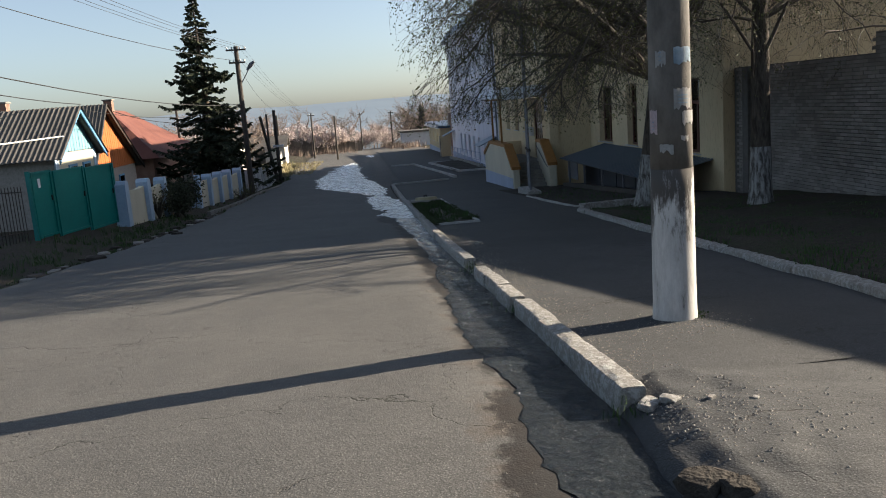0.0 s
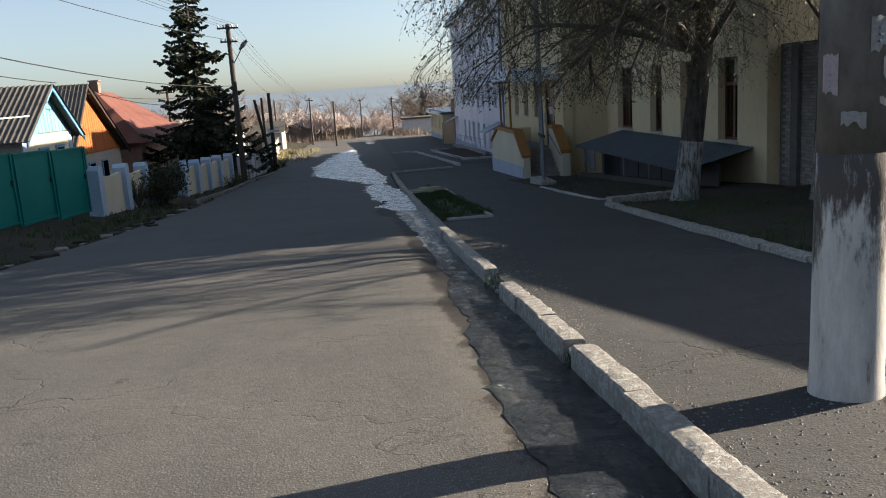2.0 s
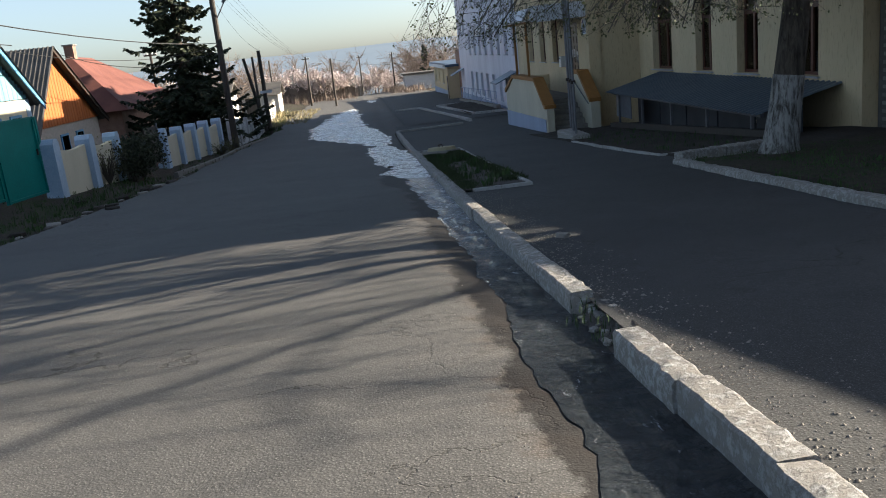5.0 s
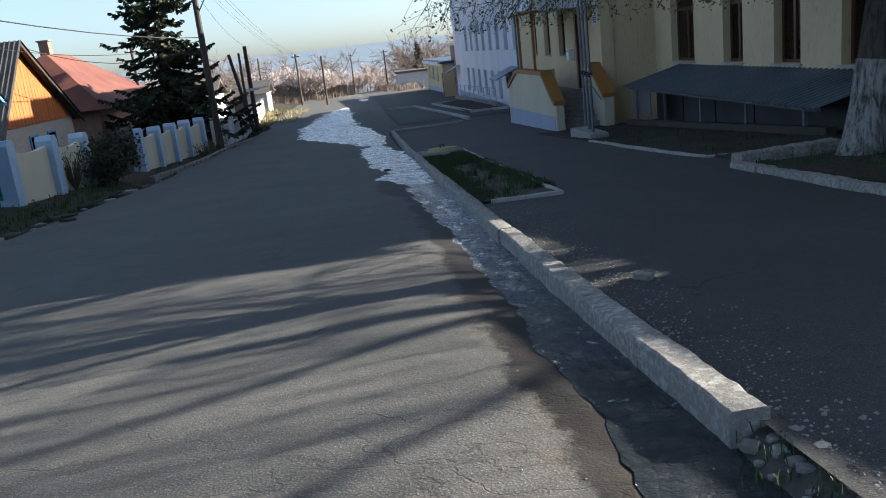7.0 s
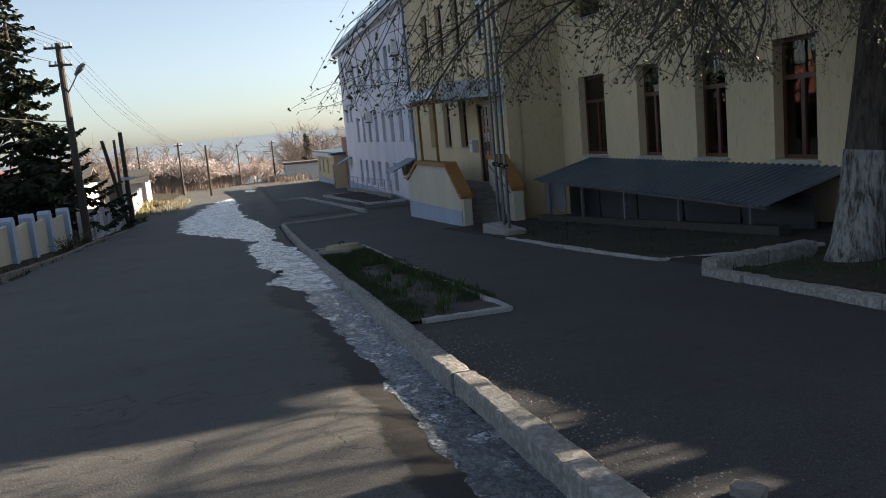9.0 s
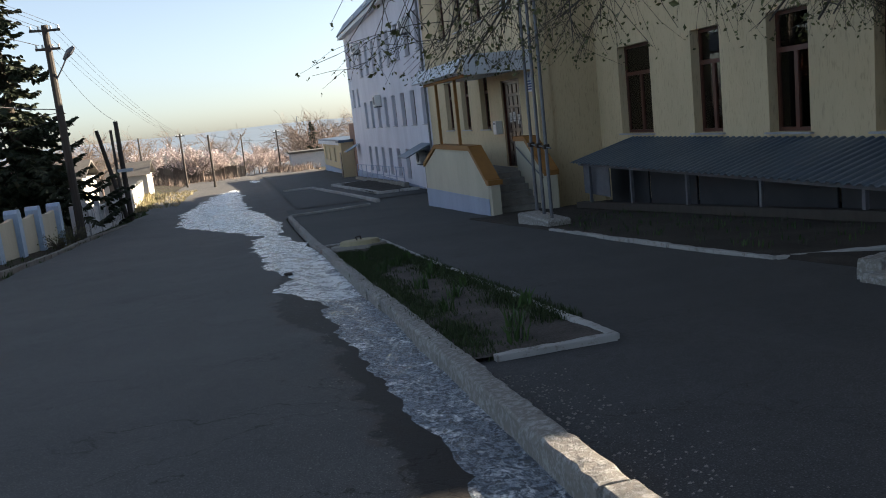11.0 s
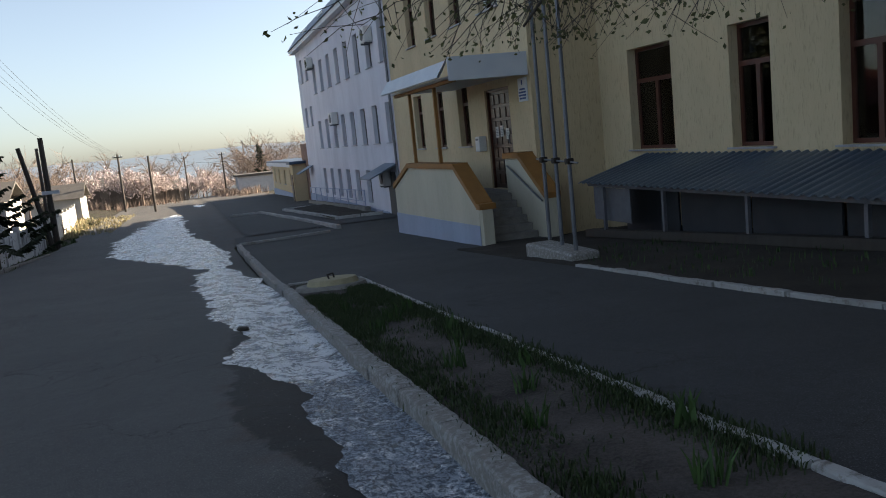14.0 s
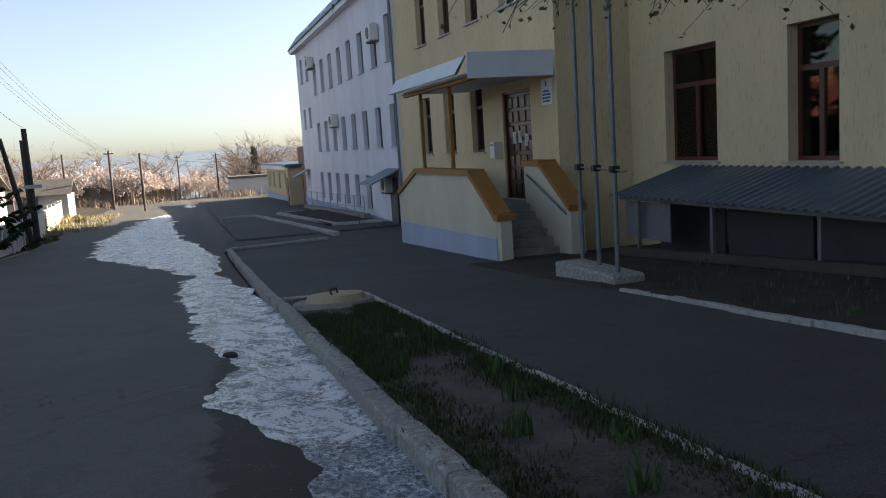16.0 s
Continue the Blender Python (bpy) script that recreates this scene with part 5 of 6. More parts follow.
def fence_x(y):
    return float(np.interp(y, (26.2, 28.6, 31.6, 35, 42.6, 52.3, 56, 80), (-7.55, -7.46, -7.48, -7.1, -6.55, -5.3, -5.6, -7.2)))


def fence_run(name, label, y0, y1, count, height, pier_mat, panel_mat, rounded=True, thick=0.16):
    f = thing(name, (fence_x((y0 + y1) / 2), (y0 + y1) / 2, gz((y0 + y1) / 2)), label, "fence")
    for k in range(count + 1):
        y = y0 + (y1 - y0) * k / count
        x, z = fence_x(y), land_z(fence_x(y), y)
        if rounded:
            bm = prism([(y - 0.22, z - 0.2), (y + 0.22, z - 0.2), (y + 0.22, z + height - 0.12), (y + 0.12, z + height), (y - 0.12, z + height), (y - 0.22, z + height - 0.12)], "x", x - 0.2, x + 0.22)
        else:
            bm = boxed(x - 0.1, x + 0.1, y - 0.1, y + 0.1, z - 0.2, z + height)
        part("pier", bm, pier_mat, f)
        if k < count:
            yb = y0 + (y1 - y0) * (k + 1) / count
            xb = fence_x(yb)
            zb = land_z(xb, yb)
            bm = bmesh.new()
            cols, pts = 8, []
            for i in range(cols + 1):
                t = i / cols
                px, py, pz_ = x + (xb - x) * t, y + (yb - y) * t, z + (zb - z) * t
                top = pz_ + height * 0.86 - (0.14 * (1 - (2 * t - 1) ** 2) if rounded else 0)
                pts.append([bm.verts.new((px + o, py, q)) for o, q in ((-thick / 2, pz_ - 0.2), (thick / 2, pz_ - 0.2), (thick / 2, top), (-thick / 2, top))])
            for a, b in zip(pts, pts[1:]):
                for j in range(4):
                    bm.faces.new((a[j], b[j], b[(j + 1) % 4], a[(j + 1) % 4]))
            bmesh.ops.recalc_face_normals(bm, faces=bm.faces)
            part("panel", bm, panel_mat, f)
    return f


fence_run("blue_pier_fence", "cream plastered fence with pale blue piers", 26.35, 31.5, 2, 1.55, M_bluepaint, M_cream)
fence_run("scalloped_fence", "cream plastered fence with round-topped grey-blue piers", 36.0, 44.2, 4, 1.5, M_bluepaint, M_cream)
gf = fence_run("concrete_fence", "pale grey cast concrete fence with arched relief", 46.2, 52.6, 4, 1.35, M_greyfence, M_greyfence, rounded=False, thick=0.08)
for k in range(4):
    y = 46.2 + 1.6 * k + 0.8
    x, z = fence_x(y) + 0.07, land_z(fence_x(y), y)
    for a in (-0.45, 0.0, 0.45):
        part("relief_bar", boxed(x - 0.02, x + 0.015, y + a - 0.04, y + a + 0.04, z + 0.2, z + 1.05), M_greyfence, gf)
    part("relief_arch", tube([(x, y + 0.6 * math.cos(a), z + 0.5 + 0.45 * math.sin(a)) for a in arange(0, math.pi, 0.35)], 0.035, 5), M_greyfence, gf)
fence_run("white_fence", "white limewashed fence catching the sun", 57.0, 78.0, 7, 1.35, M_whitewall, M_whitewall, rounded=False)
mg = thing("wicket_gate", (-7.0, 34.6, gz(34.6)), "dark iron mesh gate between the plastered fences", "gate")
part("gate_frame", boxed(-7.05, -7.0, 33.8, 35.6, gz(34.6) + 0.1, gz(34.6) + 1.45), M_iron, mg)
part("gate_bar", boxed(-6.99, -6.95, 35.5, 35.56, gz(35) - 0.1, gz(35) + 1.55), M_steel, mg, "pale gate post")
kerb_line("kerb_verge", "loose stone edging along the fences", [(-6.0, 33.0), (-5.6, 38.0), (-5.3, 44.0), (-4.6, 49.0)], 0.16, 0.12, 0.7, M_conc, lambda x, y: ground_z(y) - 0.06, tilt=5)


def shrub(x, y, r0, h, seed, label, mat, n=900, size=0.07):
    z = land_z(x, y)
    s = thing("shrub", (x, y, z), label, "shrub")
    r = random.Random(seed)
    tips = []
    vs, fs = [], []
    for _ in range(46):
        a, e = r.uniform(0, 6.283), r.uniform(0.3, 1.0)
        tip = Vector((x + r0 * math.cos(a) * e, y + r0 * math.sin(a) * e, z + h * r.uniform(0.35, 1.0)))
        tube_into(vs, fs, [(x, y, z - 0.05), tuple(Vector((x, y, z + h * 0.3)).lerp(tip, 0.5)), tuple(tip)], [0.015, 0.01, 0.004], 4, False)
        tips += [Vector((x, y, z + h * 0.3)).lerp(tip, f) for f in (0.5, 0.75, 0.9, 1.0)]
    part("stemwork", (vs, fs), M_twig, s)
    part("leaves", leaf_bits(tips, seed, size, max(1, n // len(tips)), 0.13), mat, s)


shrub(-6.95, 32.5, 0.9, 1.4, 3, "dense dark evergreen shrub by the fence", M_shrub, 2600, 0.12)
shrub(-6.85, 31.2, 0.7, 1.1, 4, "low dark shrub by the blue pier fence", M_shrub, 1600, 0.11)
for k, (x, y, h) in enumerate(((-5.9, 41.8, 0.6), (-5.6, 43.2, 0.7), (-7.25, 29.8, 1.3), (-6.2, 64.0, 1.0), (-6.6, 69.0, 1.1), (-5.2, 71.0, 0.6))):
    shrub(x, y, 0.6, h, 20 + k, "thin half-bare shrub on the verge", M_bud, 500, 0.06)


# ---- houses ----
def gable_house(name, label, x1, y0, y1, apex_y, base_z, eave_z, apex_z, depth, wall_mat, gable_mat, roof_mat, trim_mat, over=0.4):
    """A house with its gable to the road: wall below, boarded gable above, corrugated roof."""
    h = thing(name, (x1 - depth / 2, (y0 + y1) / 2, base_z), label, "house")
    part("wall", boxed(x1 - depth, x1, y0 + 0.05, y1 - 0.05, base_z - 0.5, eave_z - 0.02), wall_mat, h)
    back = part("gable_back", prism([(y0 + 0.2, eave_z), (y1 - 0.2, eave_z), (apex_y, apex_z - 0.1)], "x", x1 - 0.1, x1 - 0.03), gable_mat, h)
    step = 0.16
    k = int((y1 - y0) / step)
    for i in range(k):
        a, b = y0 + 0.1 + i * step, y0 + 0.1 + (i + 1) * step - 0.012
        mid = (a + b) / 2
        top = eave_z + (apex_z - eave_z) * ((mid - y0) / (apex_y - y0) if mid < apex_y else (y1 - mid) / (y1 - apex_y)) - 0.03
        if top > eave_z + 0.03:
            part("board", boxed(x1 - 0.02, x1 + 0.05 + 0.006 * (i % 2), a, b, eave_z, top), gable_mat, back)
    for side, ye in ((0, y0), (1, y1)):
        run = abs(ye - apex_y)
        slope = (apex_z - eave_z) / run
        yo, zo = ye + (-over if side == 0 else over), eave_z - slope * over
        vs, fs = [], []
        n = int((depth + 0.9) / 0.045)
        for i in range(n + 1):
            x = x1 + 0.45 - i * 0.045
            o = 0.022 * math.sin(i * 2 * math.pi / 4)
            vs += [(x, yo, zo + 0.06 + o), (x, apex_y, apex_z + 0.06 + o), (x, apex_y, apex_z + 0.03 + o), (x, yo, zo + 0.03 + o)]
        for i in range(n):
            for j in range(4):
                a, b = i * 4 + j, i * 4 + (j + 1) % 4
                fs.append((a, b, b + 4, a + 4))
        part("roof", (vs, fs), roof_mat, h, "corrugated roof slope")
        part("barge_board", prism([(yo, zo - 0.12), (yo, zo + 0.02), (apex_y, apex_z + 0.02), (apex_y, apex_z - 0.14)], "x", x1 + 0.36, x1 + 0.4), trim_mat, h)
    return h


bh = gable_house("blue_gable_house", "small house with a light blue boarded gable and grey corrugated roof", -9.95, 27.4, 31.95, 29.8, gz(30), 0.82, 2.35, 8.0, M_greybrick, M_bluewood, M_slate, M_bluetrim)
part("facade", boxed(-9.94, -9.9, 27.5, 31.85, gz(30), 0.78), M_cream, bh, "cream plastered front")
for a in (27.43, 31.6):
    part("corner_strip", boxed(-9.93, -9.88, a, a + 0.32, gz(30), 0.8), M_bluepaint, bh)
for a in (28.7, 30.2):
    w = part("window", boxed(-9.898, -9.85, a, a + 0.85, -0.7, 0.35), M_bluetrim, bh)
    part("pane", boxed(-9.848, -9.84, a + 0.08, a + 0.77, -0.62, 0.27), M_glass, w)
oh = gable_house("orange_gable_house", "house with a bright orange boarded gable and grey corrugated roof", -11.8, 36.4, 44.6, 39.5, gz(41), -0.45, 2.62, 9.0, M_greybrick, M_orangewood, M_slate, M_iron, over=0.35)
for a in (39.3, 41.2):
    w = part("window", boxed(-11.79, -11.74, a, a + 0.9, -1.9, -0.85), M_bluetrim, oh)
    part("pane", boxed(-11.738, -11.73, a + 0.08, a + 0.82, -1.82, -0.93), M_glass, w)
rh = thing("red_roof_house", (-15.0, 50.0, gz(50)), "low house with a rust-red hipped roof behind the spruce", "house")
part("wall", boxed(-19.0, -11.9, 49.0, 61.0, -3.4, -0.3), M_redbrick, rh)
bm = bmesh.new()
v = [bm.verts.new(p) for p in ((-11.3, 48.2, -0.45), (-11.3, 62.0, -0.45), (-19.5, 62.0, -0.45), (-19.5, 48.2, -0.45), (-15.3, 53.3, 2.65), (-15.6, 58.0, 2.6))]
for f in ((0, 1, 5, 4), (1, 2, 5), (2, 3, 4, 5), (3, 0, 4), (0, 3, 2, 1)):
    bm.faces.new([v[i] for i in f])
bmesh.ops.recalc_face_normals(bm, faces=bm.faces)
part("roof", bm, M_redroof, rh, "rust-red hipped roof")
for x, y, z in ((-15.4, 53.8, 3.25), (-14.0, 30.5, 2.9), (-17.0, 41.5, 3.1)):
    ch = thing("chimney", (x, y, z - 2.0), "small brown brick chimney on a house roof", "chimney", "chimneys")
    part("stack", boxed(x - 0.25, x + 0.25, y - 0.25, y + 0.25, z - 2.5, z), M_redbrick, ch)
    part("cap", boxed(x - 0.32, x + 0.32, y - 0.32, y + 0.32, z + 0.002, z + 0.08), M_conc, ch)
for (x, y, w, d, h, m1, m2, lb) in ((-12, 68, 6, 5, 2.0, M_whitewall, M_slate, "low white shed with a grey roof behind the fence"), (-9.5, 84, 5, 4, 1.6, M_whitewall, M_slate, "small white outhouse with a grey roof"),
                                  (-8.0, 116, 7, 6, 2.2, M_oldwood, M_slate, "dark old house with a grey roof among blossom"), (-2.0, 112, 4, 3, 1.5, M_oldwood, M_slate, "low weathered wooden shed"), (-19, 78, 6, 5, 2.2, M_greybrick, M_slate, "grey brick outbuilding with a grey roof")):
    z = land_z(x, y)
    s = thing("shed", (x, y, z), lb, "shed")
    part("wall", boxed(x - w / 2, x + w / 2, y - d / 2, y + d / 2, z - 0.4, z + h), m1, s)
    part("roof", prism([(y - d / 2 - 0.3, z + h), (y, z + h + 1.1), (y + d / 2 + 0.3, z + h), (y, z + h + 0.95)], "x", x - w / 2 - 0.3, x + w / 2 + 0.3), m2, s)
    part("door", boxed(x - 0.5, x + 0.5, y - d / 2 - 0.04, y - d / 2 - 0.002, z, z + min(1.8, h - 0.1)), M_oldwood, s)
pk = thing("plank_fence", (-3, 108, ground_z(108)), "dark weathered plank fence across the end of the road", "fence")
for k in range(46):
    x = -12 + k * 0.28
    part("plank", boxed(x, x + 0.25, 107, 107.05, ground_z(107) - 0.3, ground_z(107) + 1.2 + 0.12 * math.sin(k * 2.3)), M_oldwood, pk)


# ---- poles and wires ----
def wood_pole(x, y, h, label, lean=(0, 0), r0=0.13, mat=None, arms=()):
    z = land_z(x, y)
    p = thing("wooden_pole", (x, y, z), label, "utility pole", "wooden poles")
    part("shaft", tube([(x, y, z - 0.3), (x + lean[0], y + lean[1], z + h)], [r0, r0 * 0.75], 10), mat or M_polewood, p)
    for hh, ln in arms:
        f = hh / h
        ax, ay = x + lean[0] * f, y + lean[1] * f
        part("crossarm", boxed(ax - ln / 2, ax + ln / 2, ay - 0.13, ay - 0.06, z + hh, z + hh + 0.09), M_polewood, p)
        for s in (-0.45, -0.2, 0.2, 0.45):
            part("insulator", tube([(ax + s * ln, ay - 0.1, z + hh + 0.09), (ax + s * ln, ay - 0.1, z + hh + 0.22)], [0.045, 0.03], 8), M_plastic, p)
    return p


LPX, LPY = -5.85, 46.0
lz = land_z(LPX, LPY)
lp = wood_pole(LPX, LPY, 8.35, "tall dark pole with insulators and a street lamp", arms=((8.1, 1.1), (7.4, 0.9)), r0=0.17)
part("lamp_arm", tube([(LPX, LPY, 3.3), (LPX + 0.35, LPY - 0.1, 3.8), (LPX + 0.6, LPY - 0.15, 4.2)], 0.03, 8), M_steel, lp)
part("lamp_head", tube([(LPX + 0.5, LPY - 0.12, 4.15), (LPX + 0.75, LPY - 0.18, 4.42), (LPX + 0.95, LPY - 0.22, 4.6)], [0.06, 0.13, 0.07], 10), M_steel, lp, "grey cobra street lamp head")
wood_pole(-4.85, 53.1, 4.85, "old dark wooden pole with a brace by the fence", r0=0.14)
wood_pole(-4.95, 53.0, 4.5, "leaning wooden brace against the old pole", lean=(-0.8, 0.0), r0=0.12)
wood_pole(-6.1, 60.0, 4.8, "slim dark wooden pole behind the fence", r0=0.1)
hp = thing("house_sign", (-4.8, 52.95, -0.3), "small white sign on the old wooden pole", "sign")
part("plate", boxed(-5.1, -4.4, 52.9, 52.93, -0.55, -0.4), M_sheetwhite, hp)
for x, y, h in ((-4.6, 92, 5.2), (-1.8, 84, 4.6), (-13.5, 72, 4.4), (1.0, 128, 6.0), (5.5, 120, 5.4), (-9.0, 98, 5.0), (-12.5, 60, 5.5)):
    wood_pole(x, y, h, "distant dark wooden utility pole", r0=0.11, arms=((h - 0.3, 0.8),) if h > 5 else ())
wood_pole(9.2, 70.4, 4.6, "dark service mast beside the annex", r0=0.12, arms=((4.2, 0.7), (3.6, 0.6)))


def wire(a, b, sag, label="thin black overhead wire", r0=0.008):
    a, b = Vector(a), Vector(b)
    pts = []
    for i in range(13):
        t = i / 12
        p = a.lerp(b, t)
        pts.append((p.x, p.y, p.z - sag * 4 * t * (1 - t)))
    w = part("overhead_wire", tube(pts, r0, 4), M_black)
    tagged(w, label, "wire", "overhead wires")


top = lz + 8.3
for s, o in ((-0.5, 0.0), (-0.22, 0.0), (0.22, 0.0), (0.5, 0.0)):
    wire((LPX + s, LPY - 0.1, top), (-11.5 + s, -6, 8.2), 0.7)
    wire((LPX + s * 0.8, LPY - 0.1, top), (-4.6 + s * 0.6, 92, ground_z(92) + 5.1), 0.8)
wire((LPX - 0.3, LPY - 0.1, top - 0.7), (-11.5, -6, 6.9), 0.8, r0=0.012)
wire((LPX, LPY, 2.2), (-10.9, 34.1, 2.4), 0.5, r0=0.011)
wire((LPX, LPY, 2.0), (-11.6, 40.5, 2.4), 0.7, r0=0.015)
wire((-9.8, 8.0, 4.2), (-10.9, 34.2, 2.6), 0.35, r0=0.016)
wire((-9.6, 8.0, 4.3), (LPX, LPY, 2.3), 0.7, r0=0.016)
wire((-1.8, 84, ground_z(84) + 4.5), (9.2, 70.4, 0.9), 1.0)
wire((-4.85, 53.1, 1.9), (LPX, LPY, 4.5), 0.4)


# ---- spruce ----
def spruce(x, y, h, r0, seed):
    z = land_z(x, y)
    t = thing("spruce_tree", (x, y, z), "tall dark green spruce with drooping branches behind the fence", "tree")
    r = random.Random(seed)
    part("trunk", tube([(x, y, z - 0.3), (x + 0.1, y, z + h * 0.5), (x, y, z + h)], [0.24, 0.15, 0.02], 10), M_bark, t)
    bv, bf, nv, nf = [], [], [], []
    hh = 0.7
    while hh < h - 0.15:
        f = 1 - hh / h
        reach = r0 * (f ** 0.95) * r.uniform(0.75, 1.05) + 0.12
        for k in range(int(6 + 8 * f)):
            a = r.uniform(0, 6.283)
            ln = reach * r.uniform(0.45, 1.15) * (0.95 + 0.75 * noise.noise((math.cos(a) * 1.6, math.sin(a) * 1.6, hh * 0.9)))
            d = Vector((math.cos(a), math.sin(a), 0))
            p0 = Vector((x, y, z + hh + r.uniform(-0.15, 0.15)))
            pts = [p0, p0 + d * ln * 0.4 + Vector((0, 0, -ln * 0.12)), p0 + d * ln * 0.75 + Vector((0, 0, -ln * 0.22)), p0 + d * ln + Vector((0, 0, -ln * 0.12))]
            tube_into(bv, bf, pts, [0.03, 0.02, 0.012, 0.005], 3, False)
            m = max(5, int(ln * 9))
            for i in range(m):
                g = 0.12 + 0.88 * (i + r.random()) / m
                s = g * 3
                q = min(2, int(s))
                c = pts[q].lerp(pts[q + 1], s - q)
                for sg_ in (-1, 1):
                    w = d.cross(Vector((0, 0, 1))) * sg_
                    e = (w * r.uniform(0.5, 1.0) + d * r.uniform(0.3, 0.9) + Vector((0, 0, r.uniform(-0.9, 0.0)))).normalized()
                    tl = (0.22 + 0.4 * (1 - g) * min(1, ln / 2)) * r.uniform(0.7, 1.2)
                    for _ in range(3):
                        o = Vector((r.gauss(0, 1), r.gauss(0, 1), r.gauss(0, 1))).normalized().cross(e) * r.uniform(0.04, 0.09)
                        kk = len(nv)
                        nv += [tuple(c - o * 0.6), tuple(c + o * 0.6), tuple(c + e * tl * 0.55 + o), tuple(c + e * tl), tuple(c + e * tl * 0.55 - o)]
                        nf.append((kk, kk + 1, kk + 2, kk + 3, kk + 4))
        hh += 0.26 + 0.14 * f
    part("branchwork", (bv, bf), M_bark, t)
    part("crown", (nv, nf), M_needle, t, "dark green needles")


spruce(-8.6, 49.8, 11.6, 4.7, 2)
spruce(9.8, 117.0, 6.0, 1.6, 5)


# ---- far trees ----
def far_tree(seed, h, twigs):
    trunk = [((0, 0, k * h * 0.1 - 0.2), 0.11 * h / 5 * (1 - k * 0.14)) for k in range(5)]
    limbs = [(h * 0.12 * (2 + k % 3), math.cos(k * 2.4), math.sin(k * 2.4), 0.9, h * 0.42, 0.03 * h / 3) for k in range(6)]
    return grow(seed, (0, 0, 0), trunk, limbs, 1.0, 0.0, 3, twigs, 0.012)


kinds = []
for s in range(3):
    bark, wood, ends = far_tree(40 + s, 5.5, 5)
    t = thing("bare_tree", (0, 0, 0), "distant bare brown tree with fine twigs", "tree", "bare trees")
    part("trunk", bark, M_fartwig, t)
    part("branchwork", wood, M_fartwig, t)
    kinds.append(t)
flowering = []
for s in range(2):
    bark, wood, ends = far_tree(50 + s, 4.2, 4)
    t = thing("blossom_tree", (0, 0, 0), "fruit tree in full white-pink blossom", "tree", "blossom trees")
    part("trunk", bark, M_fartwig, t)
    part("branchwork", wood, M_fartwig, t)
    part("blossom", leaf_bits(ends, 60 + s, 0.2, 5, 0.16), M_blossom, t, "white-pink blossom")
    flowering.append(t)


def plant_out(proto, places, seed):
    r = random.Random(seed)
    used = [False] * len(proto)
    for x, y, s in places:
        k = r.randrange(len(proto))
        m = pose(x, y, land_z(x, y), 0, 0, r.uniform(0, 360))
        ob = proto[k]
        if used[k]:
            ob = copy_thing(ob, m)
        used[k] = True
        ob.matrix_basis = m @ Matrix.Diagonal((s, s, s, 1))


r7 = random.Random(7)
places = [(-22, 36, 1.15), (-19, 28, 1.1), (-14, 62, 0.9), (10.5, 97, 1.0), (12.5, 90, 1.15)]
for _ in range(190):
    y = r7.uniform(112, 190)
    places.append((r7.uniform(-0.42, 0.16) * (y + 10), y, r7.uniform(1.0, 1.6)))
for _ in range(14):
    places.append((r7.uniform(-24, -9), r7.uniform(64, 105), r7.uniform(0.6, 0.9)))
plant_out(kinds, places, 1)
plant_out(flowering, [(-3.6, 104, 1.05), (-5.6, 106, 1.1), (-1.4, 107, 0.85), (-9, 109, 1.0), (2.2, 132, 1.0), (4.4, 140, 1.2), (-14, 94, 0.8), (-17, 104, 0.9), (-12, 120, 1), (6.5, 150, 1.1), (-22, 112, 1), (0.8, 150, 1.1)], 2)
spots = [(r7.uniform(-14, 9), r7.uniform(100, 135), 0) for _ in range(900)]
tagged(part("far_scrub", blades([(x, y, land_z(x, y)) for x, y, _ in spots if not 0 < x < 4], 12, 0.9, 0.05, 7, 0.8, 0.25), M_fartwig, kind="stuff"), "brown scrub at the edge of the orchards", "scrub")


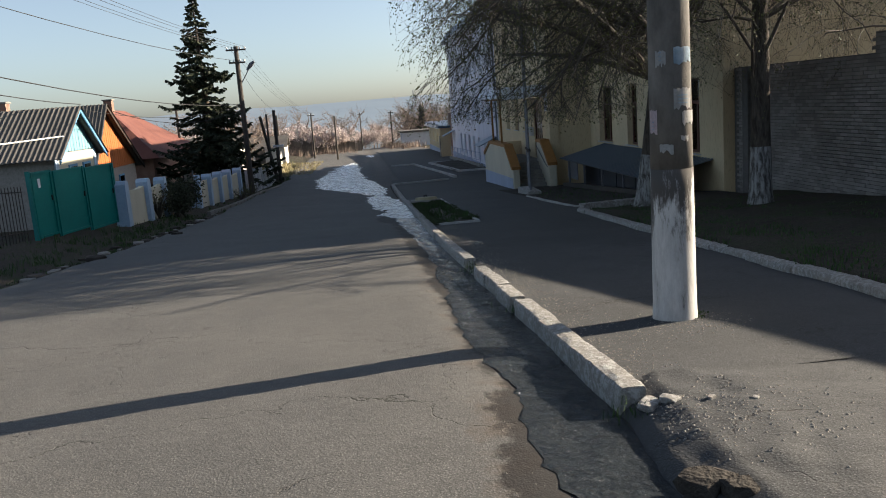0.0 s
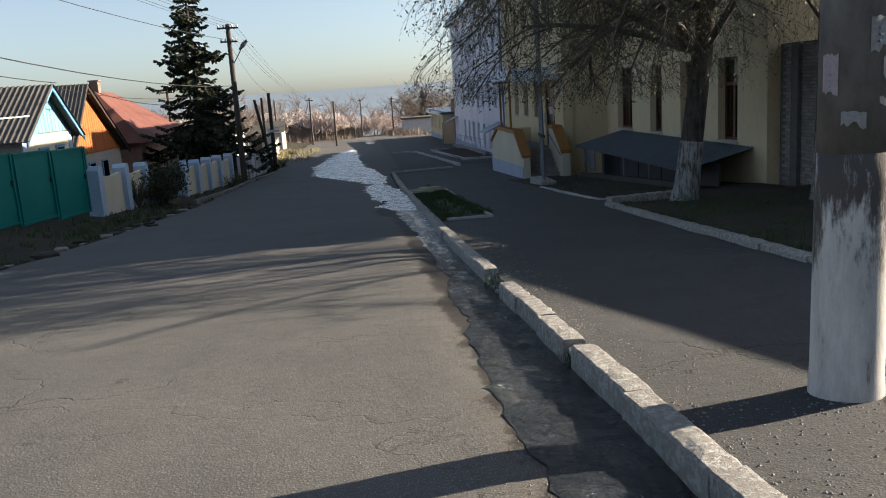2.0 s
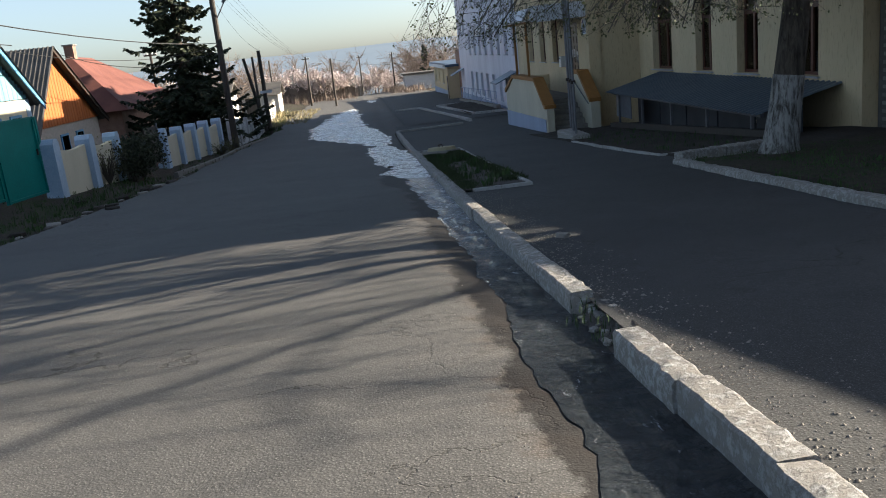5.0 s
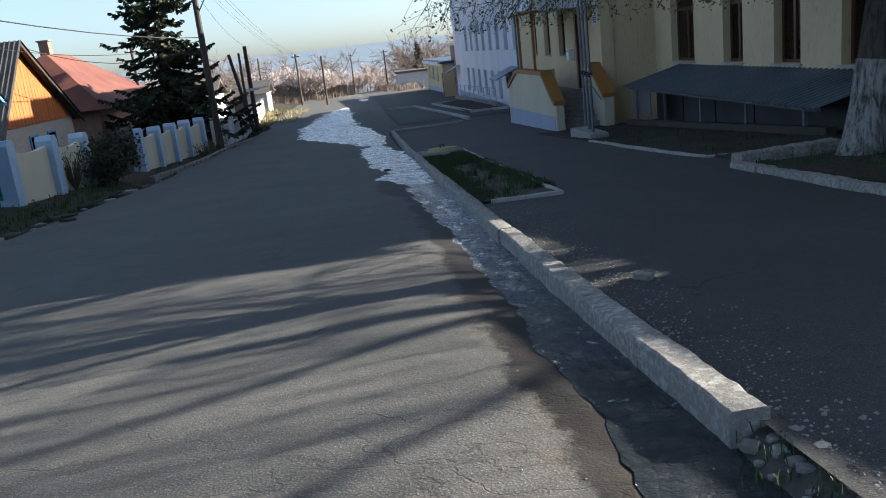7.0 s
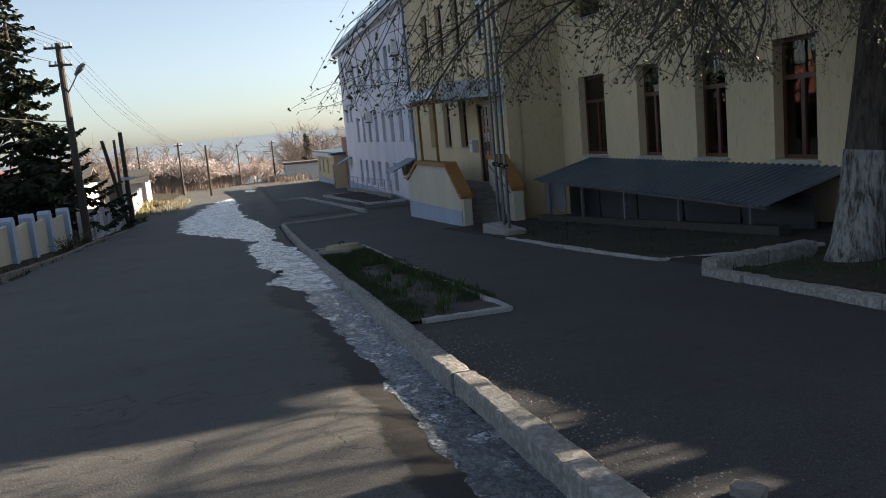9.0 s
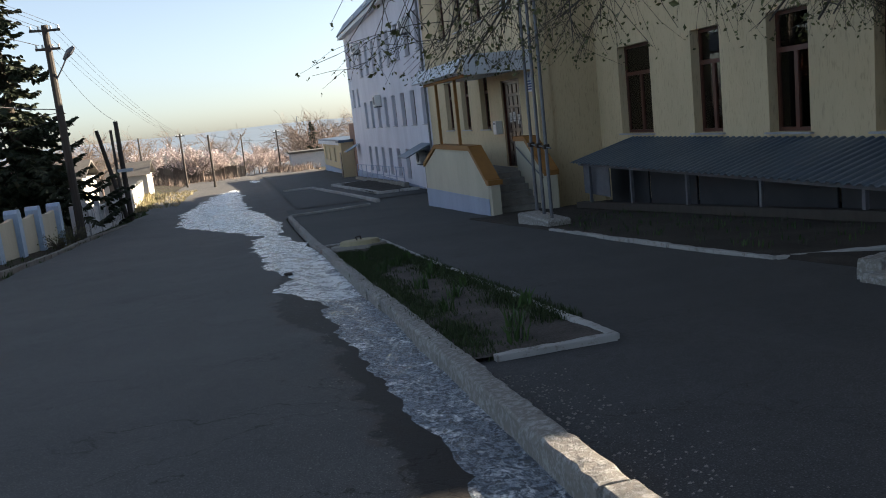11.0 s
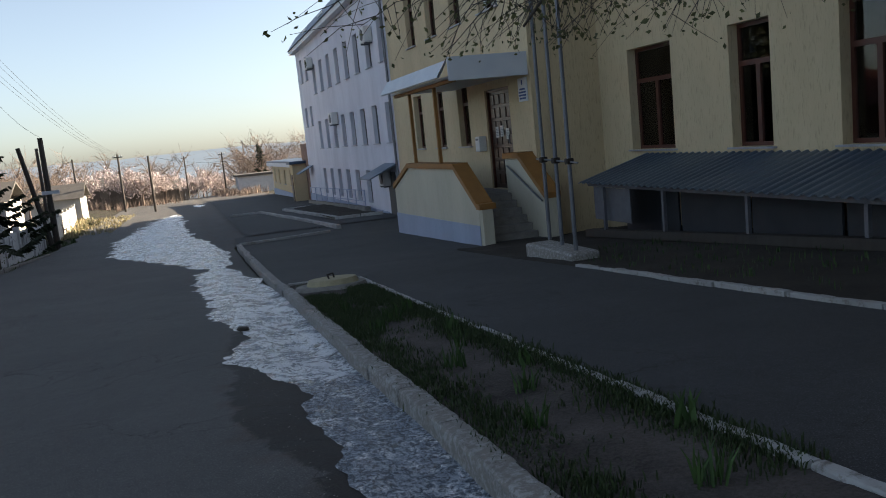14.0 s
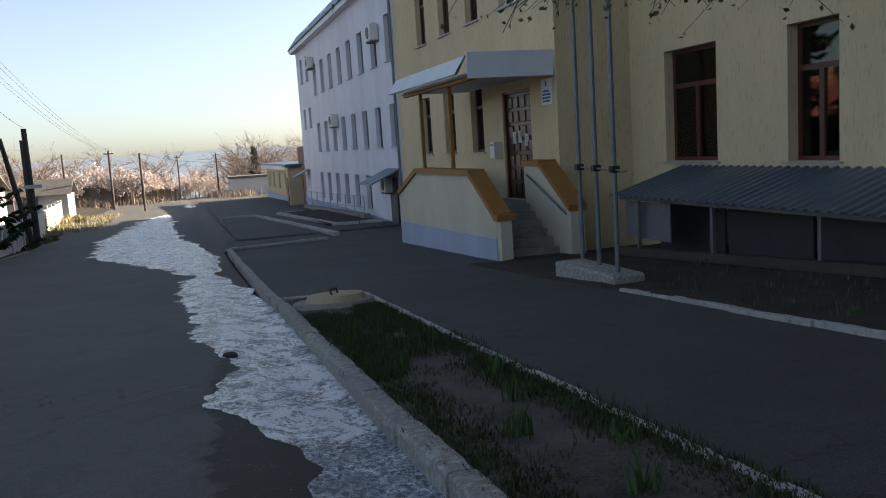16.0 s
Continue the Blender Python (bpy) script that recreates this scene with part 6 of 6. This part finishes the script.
# ---- distance ----
def ridge(name, dist, base, height, rough, seed, mat, label):
    vs, fs = [], []
    n = 160
    for i in range(n + 1):
        a = radians(-75 + 150 * i / n)
        x, y = dist * math.sin(a), dist * math.cos(a)
        zt = height + rough * noise.noise((i * 0.09, seed, 0)) + rough * 0.3 * noise.noise((i * 0.6, seed, 3))
        vs += [(x * 0.7, y * 0.7, base), (x, y, zt), (x * 1.1, y * 1.1, base)]
    for i in range(n):
        a = i * 3
        fs += [(a, a + 3, a + 4, a + 1), (a + 1, a + 4, a + 5, a + 2)]
    tagged(part(name, (vs, fs), mat, smooth=True), label, "hills", kind="structure")


# both ridges emit their haze colour rather than taking the sun
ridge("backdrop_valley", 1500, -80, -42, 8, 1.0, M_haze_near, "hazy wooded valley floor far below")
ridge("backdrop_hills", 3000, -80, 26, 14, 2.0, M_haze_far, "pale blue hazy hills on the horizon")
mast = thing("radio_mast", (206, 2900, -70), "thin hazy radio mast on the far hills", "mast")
# the mast borrows the valley's painted haze glow
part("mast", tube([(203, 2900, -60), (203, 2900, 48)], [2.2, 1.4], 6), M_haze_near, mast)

# ---- bricks last ----
bmesh_brick = bpy.data.meshes.new("brick")
bm = box(bmesh.new(), -0.05, 0.02, -0.12, 0.12, -0.033, 0.033, bevel=0.006)
bm.to_mesh(bmesh_brick)
bm.free()
bmesh_brick.materials.append(M_brick)
near_left = 300
vs, fs = [], []
for row in range(54):
    z = -1.7 + row * 0.077
    y = -2.0 + (0.125 if row % 2 else 0)
    while y < 19.1:
        if z < (1.86 if y > 13.3 else 2.26) and z > ground_z(y) - 0.1:
            o = rng.uniform(-0.006, 0.006)
            if near_left > 0 and 12.2 < y < 15.2 and z > -0.5:
                near_left -= 1
                b = new("brick", bmesh_brick)
                b.parent = bw
                b.matrix_parent_inverse = Matrix.Translation(bw.location).inverted()
                b.location = (10.63 + o, y, z)
            else:
                k = len(vs)
                x0, x1, ya, yb, za, zb = 10.6 + o, 10.65, y - 0.12, y + 0.12, z - 0.033, z + 0.033
                vs += [(x0, ya, za), (x0, yb, za), (x0, yb, zb), (x0, ya, zb), (x1, ya, za), (x1, yb, za), (x1, yb, zb), (x1, ya, zb)]
                fs += [(k, k + 3, k + 2, k + 1), (k, k + 1, k + 5, k + 4), (k + 3, k + 7, k + 6, k + 2), (k, k + 4, k + 7, k + 3), (k + 1, k + 2, k + 6, k + 5)]
        y += 0.25
part("bricks", (vs, fs), M_brick_rows, bw, kind="stuff")
